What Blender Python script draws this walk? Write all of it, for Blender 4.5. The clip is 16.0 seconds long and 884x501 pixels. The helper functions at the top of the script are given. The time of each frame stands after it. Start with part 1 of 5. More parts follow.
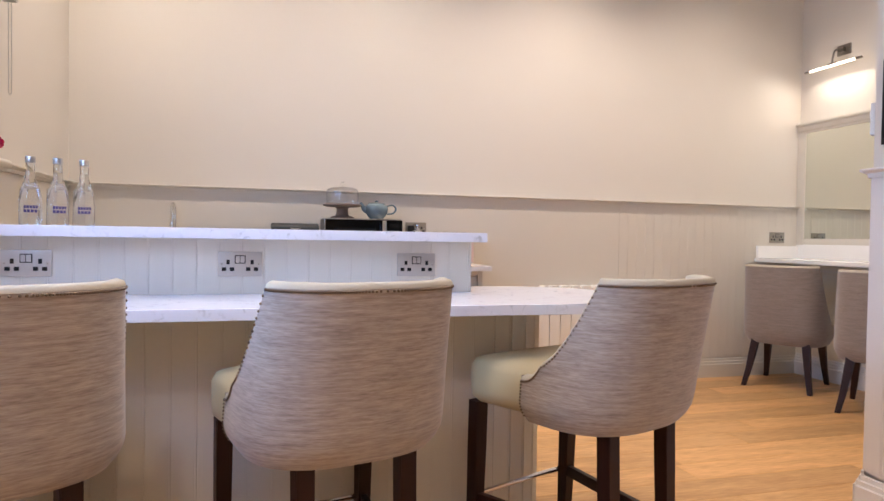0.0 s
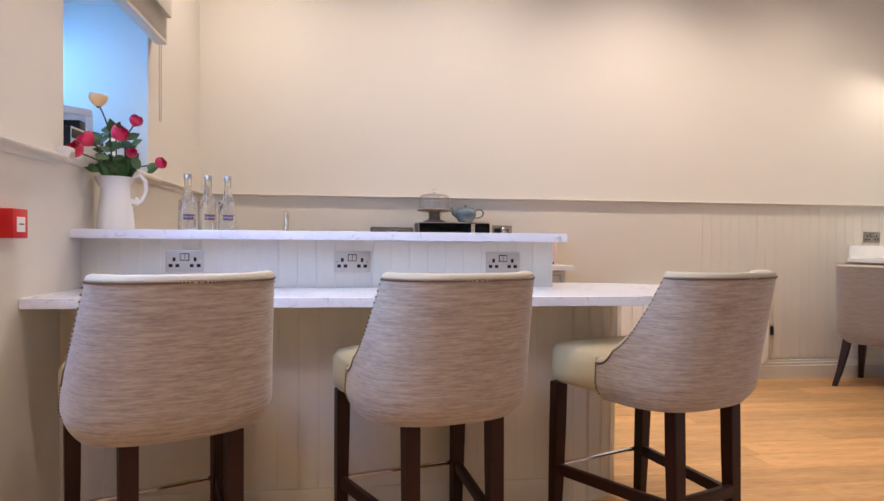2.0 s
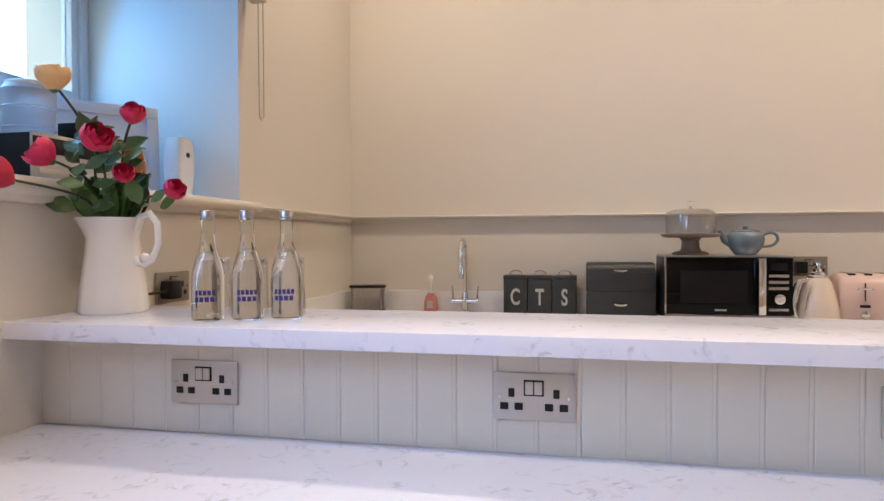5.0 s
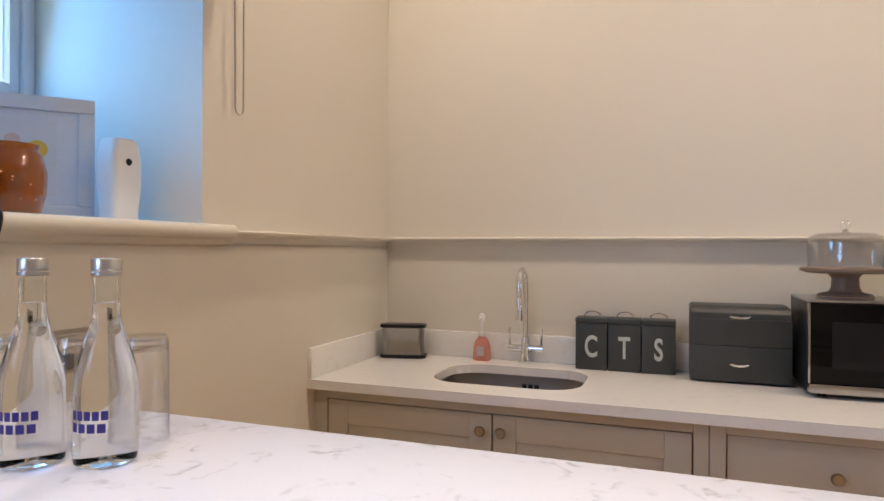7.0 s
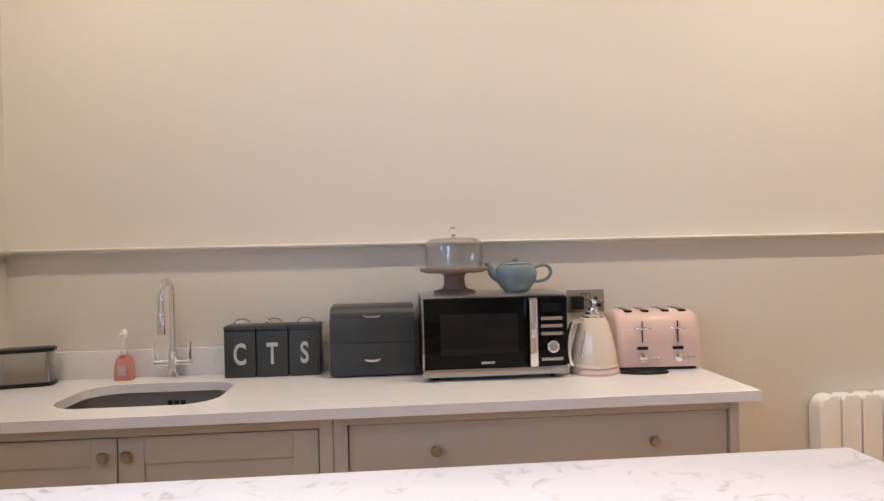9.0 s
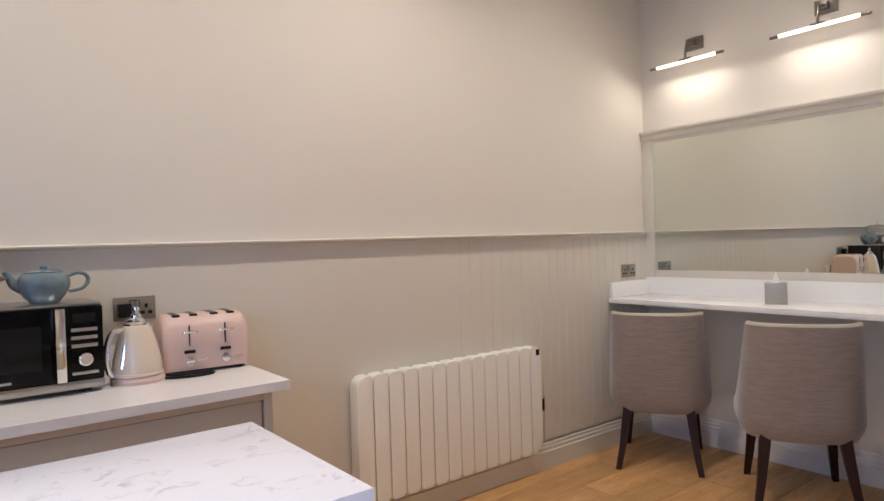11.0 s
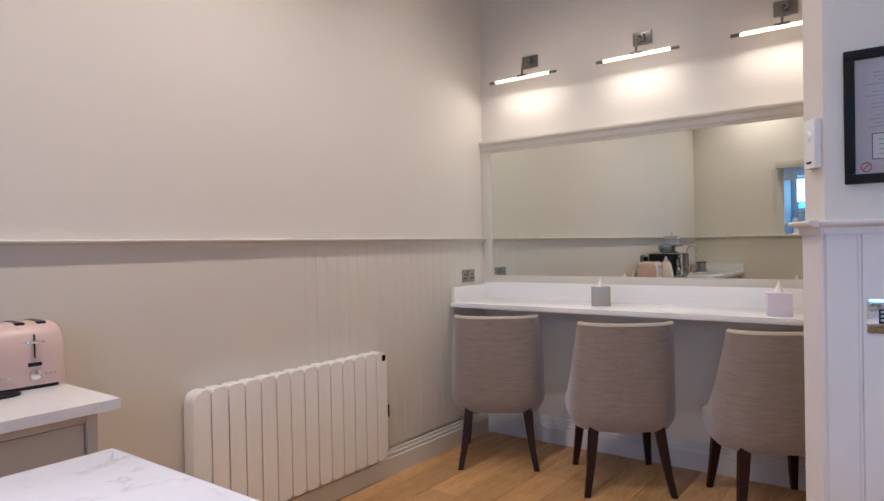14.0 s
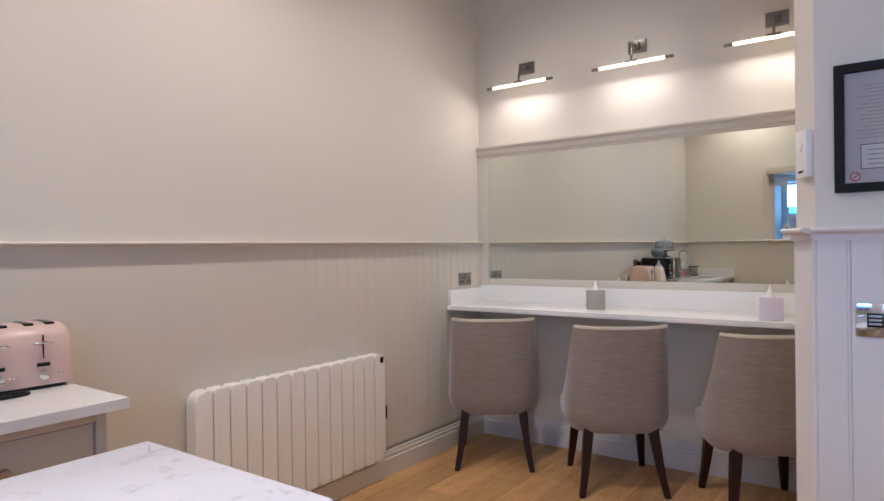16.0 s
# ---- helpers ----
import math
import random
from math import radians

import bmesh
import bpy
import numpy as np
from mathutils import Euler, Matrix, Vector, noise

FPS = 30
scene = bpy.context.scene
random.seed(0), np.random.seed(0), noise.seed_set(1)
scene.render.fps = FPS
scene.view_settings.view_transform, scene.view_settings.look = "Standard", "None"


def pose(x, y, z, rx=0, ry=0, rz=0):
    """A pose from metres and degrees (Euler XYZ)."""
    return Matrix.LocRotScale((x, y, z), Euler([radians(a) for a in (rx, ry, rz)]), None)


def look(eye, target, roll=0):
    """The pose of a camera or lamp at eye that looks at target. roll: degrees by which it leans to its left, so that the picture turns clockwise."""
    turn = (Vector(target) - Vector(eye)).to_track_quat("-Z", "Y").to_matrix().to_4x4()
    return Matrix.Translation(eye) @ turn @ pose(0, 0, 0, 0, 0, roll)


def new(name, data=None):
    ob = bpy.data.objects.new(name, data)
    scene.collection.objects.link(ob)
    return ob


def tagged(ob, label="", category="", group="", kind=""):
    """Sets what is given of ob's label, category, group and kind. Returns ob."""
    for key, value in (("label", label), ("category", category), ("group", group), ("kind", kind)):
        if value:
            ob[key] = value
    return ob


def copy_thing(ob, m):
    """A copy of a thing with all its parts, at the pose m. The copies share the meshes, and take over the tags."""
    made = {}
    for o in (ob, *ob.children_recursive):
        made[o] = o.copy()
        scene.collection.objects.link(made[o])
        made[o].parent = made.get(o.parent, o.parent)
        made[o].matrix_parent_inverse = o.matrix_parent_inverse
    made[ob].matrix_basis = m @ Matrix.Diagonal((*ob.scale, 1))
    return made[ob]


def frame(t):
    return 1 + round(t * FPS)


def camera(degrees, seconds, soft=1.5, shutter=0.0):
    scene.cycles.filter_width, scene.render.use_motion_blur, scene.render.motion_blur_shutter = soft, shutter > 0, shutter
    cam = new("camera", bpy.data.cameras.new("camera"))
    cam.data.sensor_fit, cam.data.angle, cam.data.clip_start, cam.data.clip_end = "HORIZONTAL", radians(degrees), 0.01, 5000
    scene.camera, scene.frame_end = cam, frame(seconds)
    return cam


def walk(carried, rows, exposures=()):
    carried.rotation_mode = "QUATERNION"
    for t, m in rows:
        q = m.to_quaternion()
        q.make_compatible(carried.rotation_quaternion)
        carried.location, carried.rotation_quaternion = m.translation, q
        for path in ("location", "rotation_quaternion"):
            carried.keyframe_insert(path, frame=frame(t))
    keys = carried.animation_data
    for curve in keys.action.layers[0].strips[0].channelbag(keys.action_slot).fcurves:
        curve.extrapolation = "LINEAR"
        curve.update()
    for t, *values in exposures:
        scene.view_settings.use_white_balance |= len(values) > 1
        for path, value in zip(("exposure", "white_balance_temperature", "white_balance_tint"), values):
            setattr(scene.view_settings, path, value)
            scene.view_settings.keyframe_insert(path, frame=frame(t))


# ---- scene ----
cam = camera(69.5, 16.0)
PATH = [
    (0, (0.612, -0.348, 1.071), (1.154, 1.577, 1.03), 0.9),
    (0.5, (0.604, -0.468, 1.067), (0.947, 1.502, 1.034), 0.9),
    (1, (0.551, -0.611, 1.064), (0.873, 1.363, 1.036), 0.9),
    (1.5, (0.514, -0.708, 1.061), (0.816, 1.269, 1.03), 0.7),
    (2, (0.538, -0.652, 1.058), (0.816, 1.328, 1.026), 0.5),
    (2.5, (0.604, -0.498, 1.078), (0.827, 1.489, 1.035), 0.2),
    (3, (0.61, -0.27, 1.105), (0.708, 1.728, 1.071), 0.2),
    (3.5, (0.594, 0.027, 1.126), (0.621, 2.026, 1.091), 0.2),
    (4, (0.623, 0.314, 1.175), (0.534, 2.312, 1.137), -0.1),
    (6.5, (0.582, 1.406, 1.304), (-0.114, 3.281, 1.293), 0.3),
    (7, (0.609, 1.516, 1.321), (-0.074, 3.396, 1.319), 0.3),
    (7.5, (0.668, 1.558, 1.329), (0.118, 3.481, 1.331), -0.0),
    (8, (0.75, 1.557, 1.331), (0.407, 3.527, 1.328), -0.5),
    (8.5, (0.816, 1.538, 1.326), (0.71, 3.535, 1.3255), -0.8),
    (9, (0.878, 1.505, 1.335), (1.038, 3.499, 1.335), -1.3),
    (9.5, (0.956, 1.458, 1.335), (1.413, 3.405, 1.336), -1.8),
    (10, (1.015, 1.412, 1.341), (1.766, 3.266, 1.333), -1.8),
    (12.5, (1.099, 1.261, 1.332), (2.67, 2.497, 1.296), -1.5),
    (13, (1.09, 1.296, 1.325), (2.685, 2.502, 1.296), -1.2),
    (13.5, (1.064, 1.403, 1.321), (2.662, 2.607, 1.298), -1.1),
    (14, (1.044, 1.443, 1.327), (2.645, 2.641, 1.309), -1.1),
    (14.5, (1.03, 1.449, 1.317), (2.635, 2.643, 1.305), -1.1),
    (15, (1.021, 1.445, 1.313), (2.629, 2.634, 1.29), -1.0),
    (15.5, (1.0, 1.444, 1.314), (2.613, 2.627, 1.306), -0.9),
    (16, (0.984, 1.44, 1.331), (2.6, 2.618, 1.322), -0.8),
]
EXPOSURES = [(0, 0.08, 6400, 12), (1.5, 0.10, 6400, 12), (4, -0.15, 7150, 11), (6.5, -0.29, 7100, 10), (7.5, -0.05, 7050, 8), (8.5, -0.01, 6700, 8), (9, -0.06, 6750, 8), (10, -0.20, 6550, 7), (12.5, -0.32, 5900, 11), (16, -0.34, 5900, 11)]
walk(cam, [(t, look(eye, target, roll)) for t, eye, target, roll in PATH], EXPOSURES)

# ---- light ----
world = bpy.data.worlds.new("world")
scene.world = world
world.use_nodes = True
sky = world.node_tree.nodes.new("ShaderNodeTexSky")
sky.sky_type, sky.sun_disc = "NISHITA", False
sky.sun_elevation, sky.sun_rotation = radians(38), radians(200)
world.node_tree.links.new(sky.outputs[0], world.node_tree.nodes["Background"].inputs[0])
world.node_tree.nodes["Background"].inputs[1].default_value = 0.12


def lamp(name, kind, m, watts, colour, **more):
    data = bpy.data.lights.new(name, kind)
    data.energy, data.color = watts, colour
    for key, value in more.items():
        if key == "size":
            data.size = value
        elif key == "size_y":
            data.shape, data.size_y = "RECTANGLE", value
        elif key == "radius":
            data.shadow_soft_size = value
        elif key == "cone":
            data.spot_size, data.spot_blend = radians(value), 0.9
        elif key == "angle":
            data.angle = radians(value)
    ob = new(name, data)
    ob.matrix_world = m
    return ob


lamp("sun", "SUN", look((-4, -6, 8), (0, 0, 0)), 1.0, (1, 0.95, 0.88), angle=12)
WARM = (1.0, 0.86, 0.73)
# unseen ceiling spots; the last is added only to brighten the floor past the bar
DOWNLIGHTS = [(-0.05, 3.05, 74, 145), (1.3, 3.05, 68, 145), (2.65, 3.05, 96, 136), (3.9, 3.05, 48, 136), (0.05, 1.0, 80, 118), (1.20, 1.0, 62, 92), (0.1, -1.2, 115, 116), (0.85, -1.2, 80, 112), (2.40, 2.70, 110, 48)]
for lx, ly, watts, cone in DOWNLIGHTS:
    lamp("downlight_lamp", "SPOT", look((lx, ly, 3.37), (lx, ly, 0)), watts, WARM, radius=0.035, cone=cone)
# daylight through the kitchen window, then cool fill from an assumed, unseen west window
lamp("daylight_area", "AREA", look((-1.07, 2.33, 1.86), (0.3, 2.33, 1.5)), 9.0, (0.05, 0.35, 1.0), size=0.8, size_y=0.62)
lamp("daylight_area", "AREA", look((-0.60, 0.66, 1.65), (1.6, 1.35, 0.8)), 36, (0.29, 0.51, 1.0), size=0.95, size_y=1.2)

# ---- materials ----


def material(name, colour, rough=0.5, metal=0.0, vary=0.06, scale=6.0, bump=0.05, grain=120.0, stretch=(1, 1, 1), coat=0.0, island=0.0, lobes=None, contrast=0.0):
    """Paint-like surface: a base colour that drifts at two scales, with a fine relief."""
    m = bpy.data.materials.new(name)
    m.use_nodes = True
    n, l = m.node_tree.nodes, m.node_tree.links
    b = n["Principled BSDF"]
    b.inputs["Roughness"].default_value, b.inputs["Metallic"].default_value = rough, metal
    b.inputs["Coat Weight"].default_value = coat
    co = n.new("ShaderNodeTexCoord")
    mp = n.new("ShaderNodeMapping")
    mp.inputs["Scale"].default_value = stretch
    l.new(co.outputs["Object"], mp.inputs[0])
    big, fine = n.new("ShaderNodeTexNoise"), n.new("ShaderNodeTexNoise")
    big.inputs["Scale"].default_value, fine.inputs["Scale"].default_value = scale, grain
    big.inputs["Detail"].default_value = 4
    l.new(mp.outputs[0], big.inputs[0])
    l.new(mp.outputs[0], fine.inputs[0])
    ramp = n.new("ShaderNodeMix")
    ramp.data_type = "RGBA"
    ramp.inputs[6].default_value = (*[c * (1 - vary) for c in colour], 1)
    ramp.inputs[7].default_value = (*[min(1, c * (1 + vary)) for c in (lobes or colour)], 1)
    both = n.new("ShaderNodeMath")
    both.operation = "MULTIPLY_ADD"
    both.inputs[1].default_value = 0.45
    half = n.new("ShaderNodeMath")
    half.operation = "MULTIPLY"
    half.inputs[1].default_value = 0.55
    l.new(big.outputs[0], half.inputs[0])
    l.new(fine.outputs[0], both.inputs[0])
    l.new(half.outputs[0], both.inputs[2])
    fac = both.outputs[0]
    if contrast:
        spread = n.new("ShaderNodeMapRange")
        spread.inputs[1].default_value, spread.inputs[2].default_value = 0.5 - contrast, 0.5 + contrast
        l.new(fac, spread.inputs[0])
        fac = spread.outputs[0]
    l.new(fac, ramp.inputs[0])
    out = ramp.outputs[2]
    if island:
        info, hs = n.new("ShaderNodeObjectInfo"), n.new("ShaderNodeHueSaturation")
        rng = n.new("ShaderNodeMapRange")
        rng.inputs[3].default_value, rng.inputs[4].default_value = 1 - island, 1 + island
        l.new(info.outputs["Random"], rng.inputs[0])
        l.new(rng.outputs[0], hs.inputs["Value"])
        l.new(out, hs.inputs["Color"])
        out = hs.outputs[0]
    l.new(out, b.inputs["Base Color"])
    if bump:
        bp = n.new("ShaderNodeBump")
        bp.inputs["Strength"].default_value, bp.inputs["Distance"].default_value = bump, 0.002
        l.new(fine.outputs[0], bp.inputs["Height"])
        l.new(bp.outputs[0], b.inputs["Normal"])
    return m


def glass(name, colour=(1, 1, 1), rough=0.0, ior=1.45):
    m = bpy.data.materials.new(name)
    m.use_nodes = True
    b = m.node_tree.nodes["Principled BSDF"]
    b.inputs["Base Color"].default_value = (*colour, 1)
    b.inputs["Roughness"].default_value, b.inputs["IOR"].default_value = rough, ior
    b.inputs["Transmission Weight"].default_value = 1.0
    return m


def thin_glass(name):
    """Thin clear ware: see-through, with a sheen that grows towards its edges."""
    m = bpy.data.materials.new(name)
    m.use_nodes = True
    n, l = m.node_tree.nodes, m.node_tree.links
    n.remove(n["Principled BSDF"])
    see, shine, mix, edge = n.new("ShaderNodeBsdfTransparent"), n.new("ShaderNodeBsdfGlossy"), n.new("ShaderNodeMixShader"), n.new("ShaderNodeLayerWeight")
    see.inputs[0].default_value = (0.985, 0.985, 0.985, 1)
    shine.inputs["Roughness"].default_value = 0.14
    power, scale = n.new("ShaderNodeMath"), n.new("ShaderNodeMath")
    power.operation, scale.operation = "POWER", "MULTIPLY_ADD"
    power.inputs[1].default_value, scale.inputs[1].default_value, scale.inputs[2].default_value = 3.0, 0.75, 0.07
    l.new(edge.outputs["Facing"], power.inputs[0])
    l.new(power.outputs[0], scale.inputs[0])
    l.new(scale.outputs[0], mix.inputs[0])
    l.new(see.outputs[0], mix.inputs[1])
    l.new(shine.outputs[0], mix.inputs[2])
    l.new(mix.outputs[0], n["Material Output"].inputs[0])
    return m


def glow(name, colour, strength):
    m = bpy.data.materials.new(name)
    m.use_nodes = True
    b = m.node_tree.nodes["Principled BSDF"]
    b.inputs["Emission Color"].default_value = (*colour, 1)
    b.inputs["Emission Strength"].default_value = strength
    return m


def quartz_material(name, veins, tone):
    """White quartz with soft grey clouds and short broken veins."""
    m = material(name, tone, 0.16, vary=0.03, scale=3, bump=0.0)
    n, l = m.node_tree.nodes, m.node_tree.links
    b = n["Principled BSDF"]
    base = b.inputs["Base Color"].links[0].from_socket
    co = n.new("ShaderNodeTexCoord")
    warp = n.new("ShaderNodeTexNoise")
    warp.inputs["Scale"].default_value, warp.inputs["Detail"].default_value = 19.0, 8
    warp.inputs["Distortion"].default_value = 0.5
    gate = n.new("ShaderNodeTexNoise")
    gate.inputs["Scale"].default_value, gate.inputs["Detail"].default_value = 19.0, 4
    l.new(co.outputs["Object"], warp.inputs[0])
    l.new(co.outputs["Object"], gate.inputs[0])
    near = n.new("ShaderNodeMath")
    near.operation = "SUBTRACT"
    near.inputs[1].default_value = 0.52
    l.new(warp.outputs[0], near.inputs[0])
    ab = n.new("ShaderNodeMath")
    ab.operation = "ABSOLUTE"
    l.new(near.outputs[0], ab.inputs[0])
    vein = n.new("ShaderNodeMapRange")
    vein.inputs[1].default_value, vein.inputs[2].default_value, vein.inputs[3].default_value, vein.inputs[4].default_value = 0.0, 0.05, veins, 0.0
    l.new(ab.outputs[0], vein.inputs[0])
    on = n.new("ShaderNodeMapRange")
    on.inputs[1].default_value, on.inputs[2].default_value = 0.52, 0.68
    l.new(gate.outputs[0], on.inputs[0])
    mul = n.new("ShaderNodeMath")
    mul.operation = "MULTIPLY"
    l.new(vein.outputs[0], mul.inputs[0])
    l.new(on.outputs[0], mul.inputs[1])
    mix = n.new("ShaderNodeMix")
    mix.data_type = "RGBA"
    mix.inputs[7].default_value = (0.27, 0.27, 0.31, 1)
    l.new(mul.outputs[0], mix.inputs[0])
    l.new(base, mix.inputs[6])
    l.new(mix.outputs[2], b.inputs["Base Color"])
    return m


PAINT = material("cream_wall_paint", (0.70, 0.655, 0.59), 0.75, vary=0.03, scale=2.0, bump=0.12, grain=260)
LOWER = material("stone_panel_paint", (0.665, 0.622, 0.55), 0.5, vary=0.03, scale=3.0, bump=0.05, grain=90)
TRIM = material("trim_paint", (0.66, 0.62, 0.55), 0.42, vary=0.03, scale=4.0, bump=0.03, grain=60)
PALE = material("pale_lilac_white_paint", (0.72, 0.70, 0.70), 0.5, vary=0.03, scale=3.0, bump=0.05, grain=90)
CEIL = material("ceiling_paint", (0.80, 0.78, 0.74), 0.85, vary=0.02, scale=2, bump=0.05)
CABINET = material("cabinet_paint", (0.50, 0.455, 0.385), 0.42, vary=0.03, scale=5, bump=0.03, grain=80)
BARPAINT = material("bar_panel_paint", (0.69, 0.645, 0.56), 0.45, vary=0.03, scale=5, bump=0.04, grain=80)
# white stone; the blue in this tone stands in for daylight on the bar tops
QUARTZ = quartz_material("quartz", 0.62, (0.775, 0.79, 0.89))
KITCHENQ = quartz_material("kitchen_quartz", 0.22, (0.74, 0.725, 0.72))
PLAINQ = material("plain_white_quartz", (0.86, 0.85, 0.84), 0.18, vary=0.03, scale=6, bump=0.0)
OAK = material("oak_plank", (0.45, 0.228, 0.083), 0.40, vary=0.15, scale=5.0, bump=0.12, grain=34, stretch=(0.35, 3.2, 1), island=0.17, lobes=(0.67, 0.405, 0.18), contrast=0.22)
UNDER = material("screed", (0.10, 0.07, 0.05), 0.9)
WOOD = material("dark_stained_wood", (0.024, 0.0065, 0.0045), 0.45, vary=0.3, scale=12, bump=0.05, grain=60, stretch=(4, 4, 0.5), coat=0.05)
FABRIC = material("beige_woven_fabric", (0.21, 0.164, 0.137), 0.9, vary=0.05, scale=26, bump=0.3, grain=95, stretch=(0.45, 0.45, 6.0), lobes=(0.54, 0.48, 0.43), contrast=0.25)
GREYFAB = material("taupe_woven_fabric", (0.215, 0.175, 0.155), 0.9, vary=0.08, scale=22, bump=0.25, grain=100, stretch=(0.6, 0.6, 4.5), lobes=(0.33, 0.28, 0.25), contrast=0.28)
LEATHER = material("cream_leather", (0.57, 0.47, 0.28), 0.36, vary=0.05, scale=9, bump=0.12, grain=220)
PIPING = material("cream_cloth_edge", (0.47, 0.42, 0.335), 0.7, vary=0.05, scale=20, bump=0.2, grain=200)
STUD = material("aged_brass_stud", (0.20, 0.15, 0.11), 0.4, 0.85, vary=0.2, scale=60, bump=0)
CHROME = material("chrome", (0.80, 0.80, 0.80), 0.08, 1.0, vary=0.02, scale=20, bump=0)
BRUSHED = material("brushed_steel", (0.52, 0.51, 0.50), 0.30, 1.0, vary=0.08, scale=20, bump=0.04, grain=160, stretch=(1, 1, 14))
# darker copy of the socket plate: the wall sockets' dimmer reflections are in its colour
PLATE_SHADED = material("shaded_socket_plate", (0.30, 0.27, 0.225), 0.45, 0.55, vary=0.06, scale=20, bump=0.03, grain=200)
PLATE = material("satin_socket_plate", (0.54, 0.52, 0.49), 0.4, 0.75, vary=0.05, scale=20, bump=0.03, grain=200)
STEELDARK = material("dark_brushed_steel", (0.36, 0.345, 0.33), 0.24, 1.0, vary=0.12, scale=14, bump=0.04, grain=160, stretch=(8, 8, 1))
SINK = material("sink_steel", (0.40, 0.37, 0.34), 0.30, 1.0, vary=0.06, scale=10, bump=0.02, grain=200)
BLACK = material("black_plastic", (0.012, 0.012, 0.013), 0.32, vary=0.1, bump=0.02)
GLOSS = material("black_glass", (0.003, 0.003, 0.003), 0.06, vary=0.05, bump=0)
CHARCOAL = material("charcoal_enamel", (0.031, 0.035, 0.035), 0.45, vary=0.08, scale=30, bump=0.03, grain=300)
PINK = material("blush_pink_enamel", (0.64, 0.465, 0.41), 0.32, vary=0.03, scale=8, bump=0, coat=0.2)
KETTLE = material("cream_pink_enamel", (0.70, 0.585, 0.475), 0.25, vary=0.03, scale=8, bump=0, coat=0.5)
BLUE = material("pale_blue_glaze", (0.135, 0.19, 0.225), 0.14, vary=0.08, scale=12, bump=0, coat=0.6)
POLISHED = material("polished_steel_strip", (0.42, 0.41, 0.40), 0.14, 1.0, vary=0.05, scale=14, bump=0.02, grain=160, stretch=(1, 8, 8))
STANDWOOD = material("grey_brown_wood", (0.17, 0.125, 0.10), 0.5, vary=0.2, scale=30, bump=0.1, grain=80, stretch=(1, 1, 6))
WHITE = material("white_plastic", (0.80, 0.79, 0.77), 0.4, vary=0.02, scale=8, bump=0.02)
CERAMIC = material("white_glazed_ceramic", (0.82, 0.79, 0.74), 0.14, vary=0.03, scale=8, bump=0, coat=0.4)
RADWHITE = material("radiator_enamel", (0.85, 0.825, 0.78), 0.35, vary=0.02, scale=5, bump=0.02)
RED = material("red_plastic", (0.62, 0.012, 0.015), 0.3, vary=0.05, bump=0.02)
PEACH = material("pink_liquid", (0.84, 0.33, 0.26), 0.14, vary=0.04, bump=0)
AMBER = material("amber_glass", (0.56, 0.165, 0.018), 0.08, vary=0.2, scale=14, bump=0, coat=0.4)
AMBER.node_tree.nodes["Principled BSDF"].inputs["Transmission Weight"].default_value = 0.7
PEACH.node_tree.nodes["Principled BSDF"].inputs["Transmission Weight"].default_value = 0.35
SCREEN = material("dark_display", (0.012, 0.0115, 0.012), 0.1, vary=0.1, bump=0)
WOOD.node_tree.nodes["Principled BSDF"].inputs["Specular IOR Level"].default_value = 0.25
for cloth in (FABRIC, GREYFAB):
    weave = cloth.node_tree.nodes["Principled BSDF"]
    weave.inputs["Sheen Weight"].default_value, weave.inputs["Sheen Roughness"].default_value = 0.6, 0.45
    # cool tint puts the bluish daylight on the cloth's edges into its sheen
    weave.inputs["Sheen Tint"].default_value = (0.86, 0.89, 1.0, 1)
BLACK.node_tree.nodes["Principled BSDF"].inputs["Specular IOR Level"].default_value = 0.25
for shiny in (GLOSS, SCREEN):
    shiny.node_tree.nodes["Principled BSDF"].inputs["Specular IOR Level"].default_value = 0.16
NAVY = material("navy_ink", (0.03, 0.025, 0.20), 0.5, vary=0.1, bump=0)
INK = material("grey_ink", (0.45, 0.40, 0.43), 0.7, vary=0.1, bump=0)
REDINK = material("red_ink", (0.6, 0.03, 0.03), 0.6, vary=0.1, bump=0)
PLUM = material("dark_plum_ink", (0.14, 0.06, 0.07), 0.6, vary=0.1, bump=0)
FRAMEBLACK = material("black_stained_frame", (0.008, 0.008, 0.009), 0.55, vary=0.1, scale=20, bump=0.05)
FRAMEBLACK.node_tree.nodes["Principled BSDF"].inputs["Specular IOR Level"].default_value = 0.2
STENCIL = material("pale_stencil_paint", (0.50, 0.52, 0.50), 0.6, vary=0.25, scale=60, bump=0.05)
PAPER = material("notice_paper", (0.66, 0.60, 0.62), 0.7, vary=0.04, scale=14, bump=0.02)
FRAMEGREY = material("grey_painted_frame", (0.66, 0.66, 0.67), 0.5, vary=0.06, scale=20, bump=0.04)
ARTPAPER = material("pale_blue_art_paper", (0.68, 0.70, 0.74), 0.6, vary=0.15, scale=9, bump=0.02)
YELLOW = material("yellow_paint", (0.75, 0.48, 0.08), 0.7, vary=0.15, bump=0.02)
SILVER = material("silver_plastic", (0.48, 0.48, 0.49), 0.3, 0.6, vary=0.05, bump=0.02)
CHAMPAGNE = material("champagne_card", (0.40, 0.36, 0.31), 0.35, 0.3, vary=0.06, bump=0.02)
TISSUE = material("tissue_paper", (0.85, 0.84, 0.82), 0.9, vary=0.02, scale=20, bump=0.1)
LILACBOX = material("pale_lilac_card", (0.80, 0.73, 0.86), 0.6, vary=0.04, bump=0.03)
LEAF = material("green_leaf", (0.075, 0.15, 0.05), 0.45, vary=0.35, scale=30, bump=0.1)
BLADE = material("fresh_green_blade", (0.075, 0.17, 0.04), 0.45, vary=0.3, scale=30, bump=0.1)
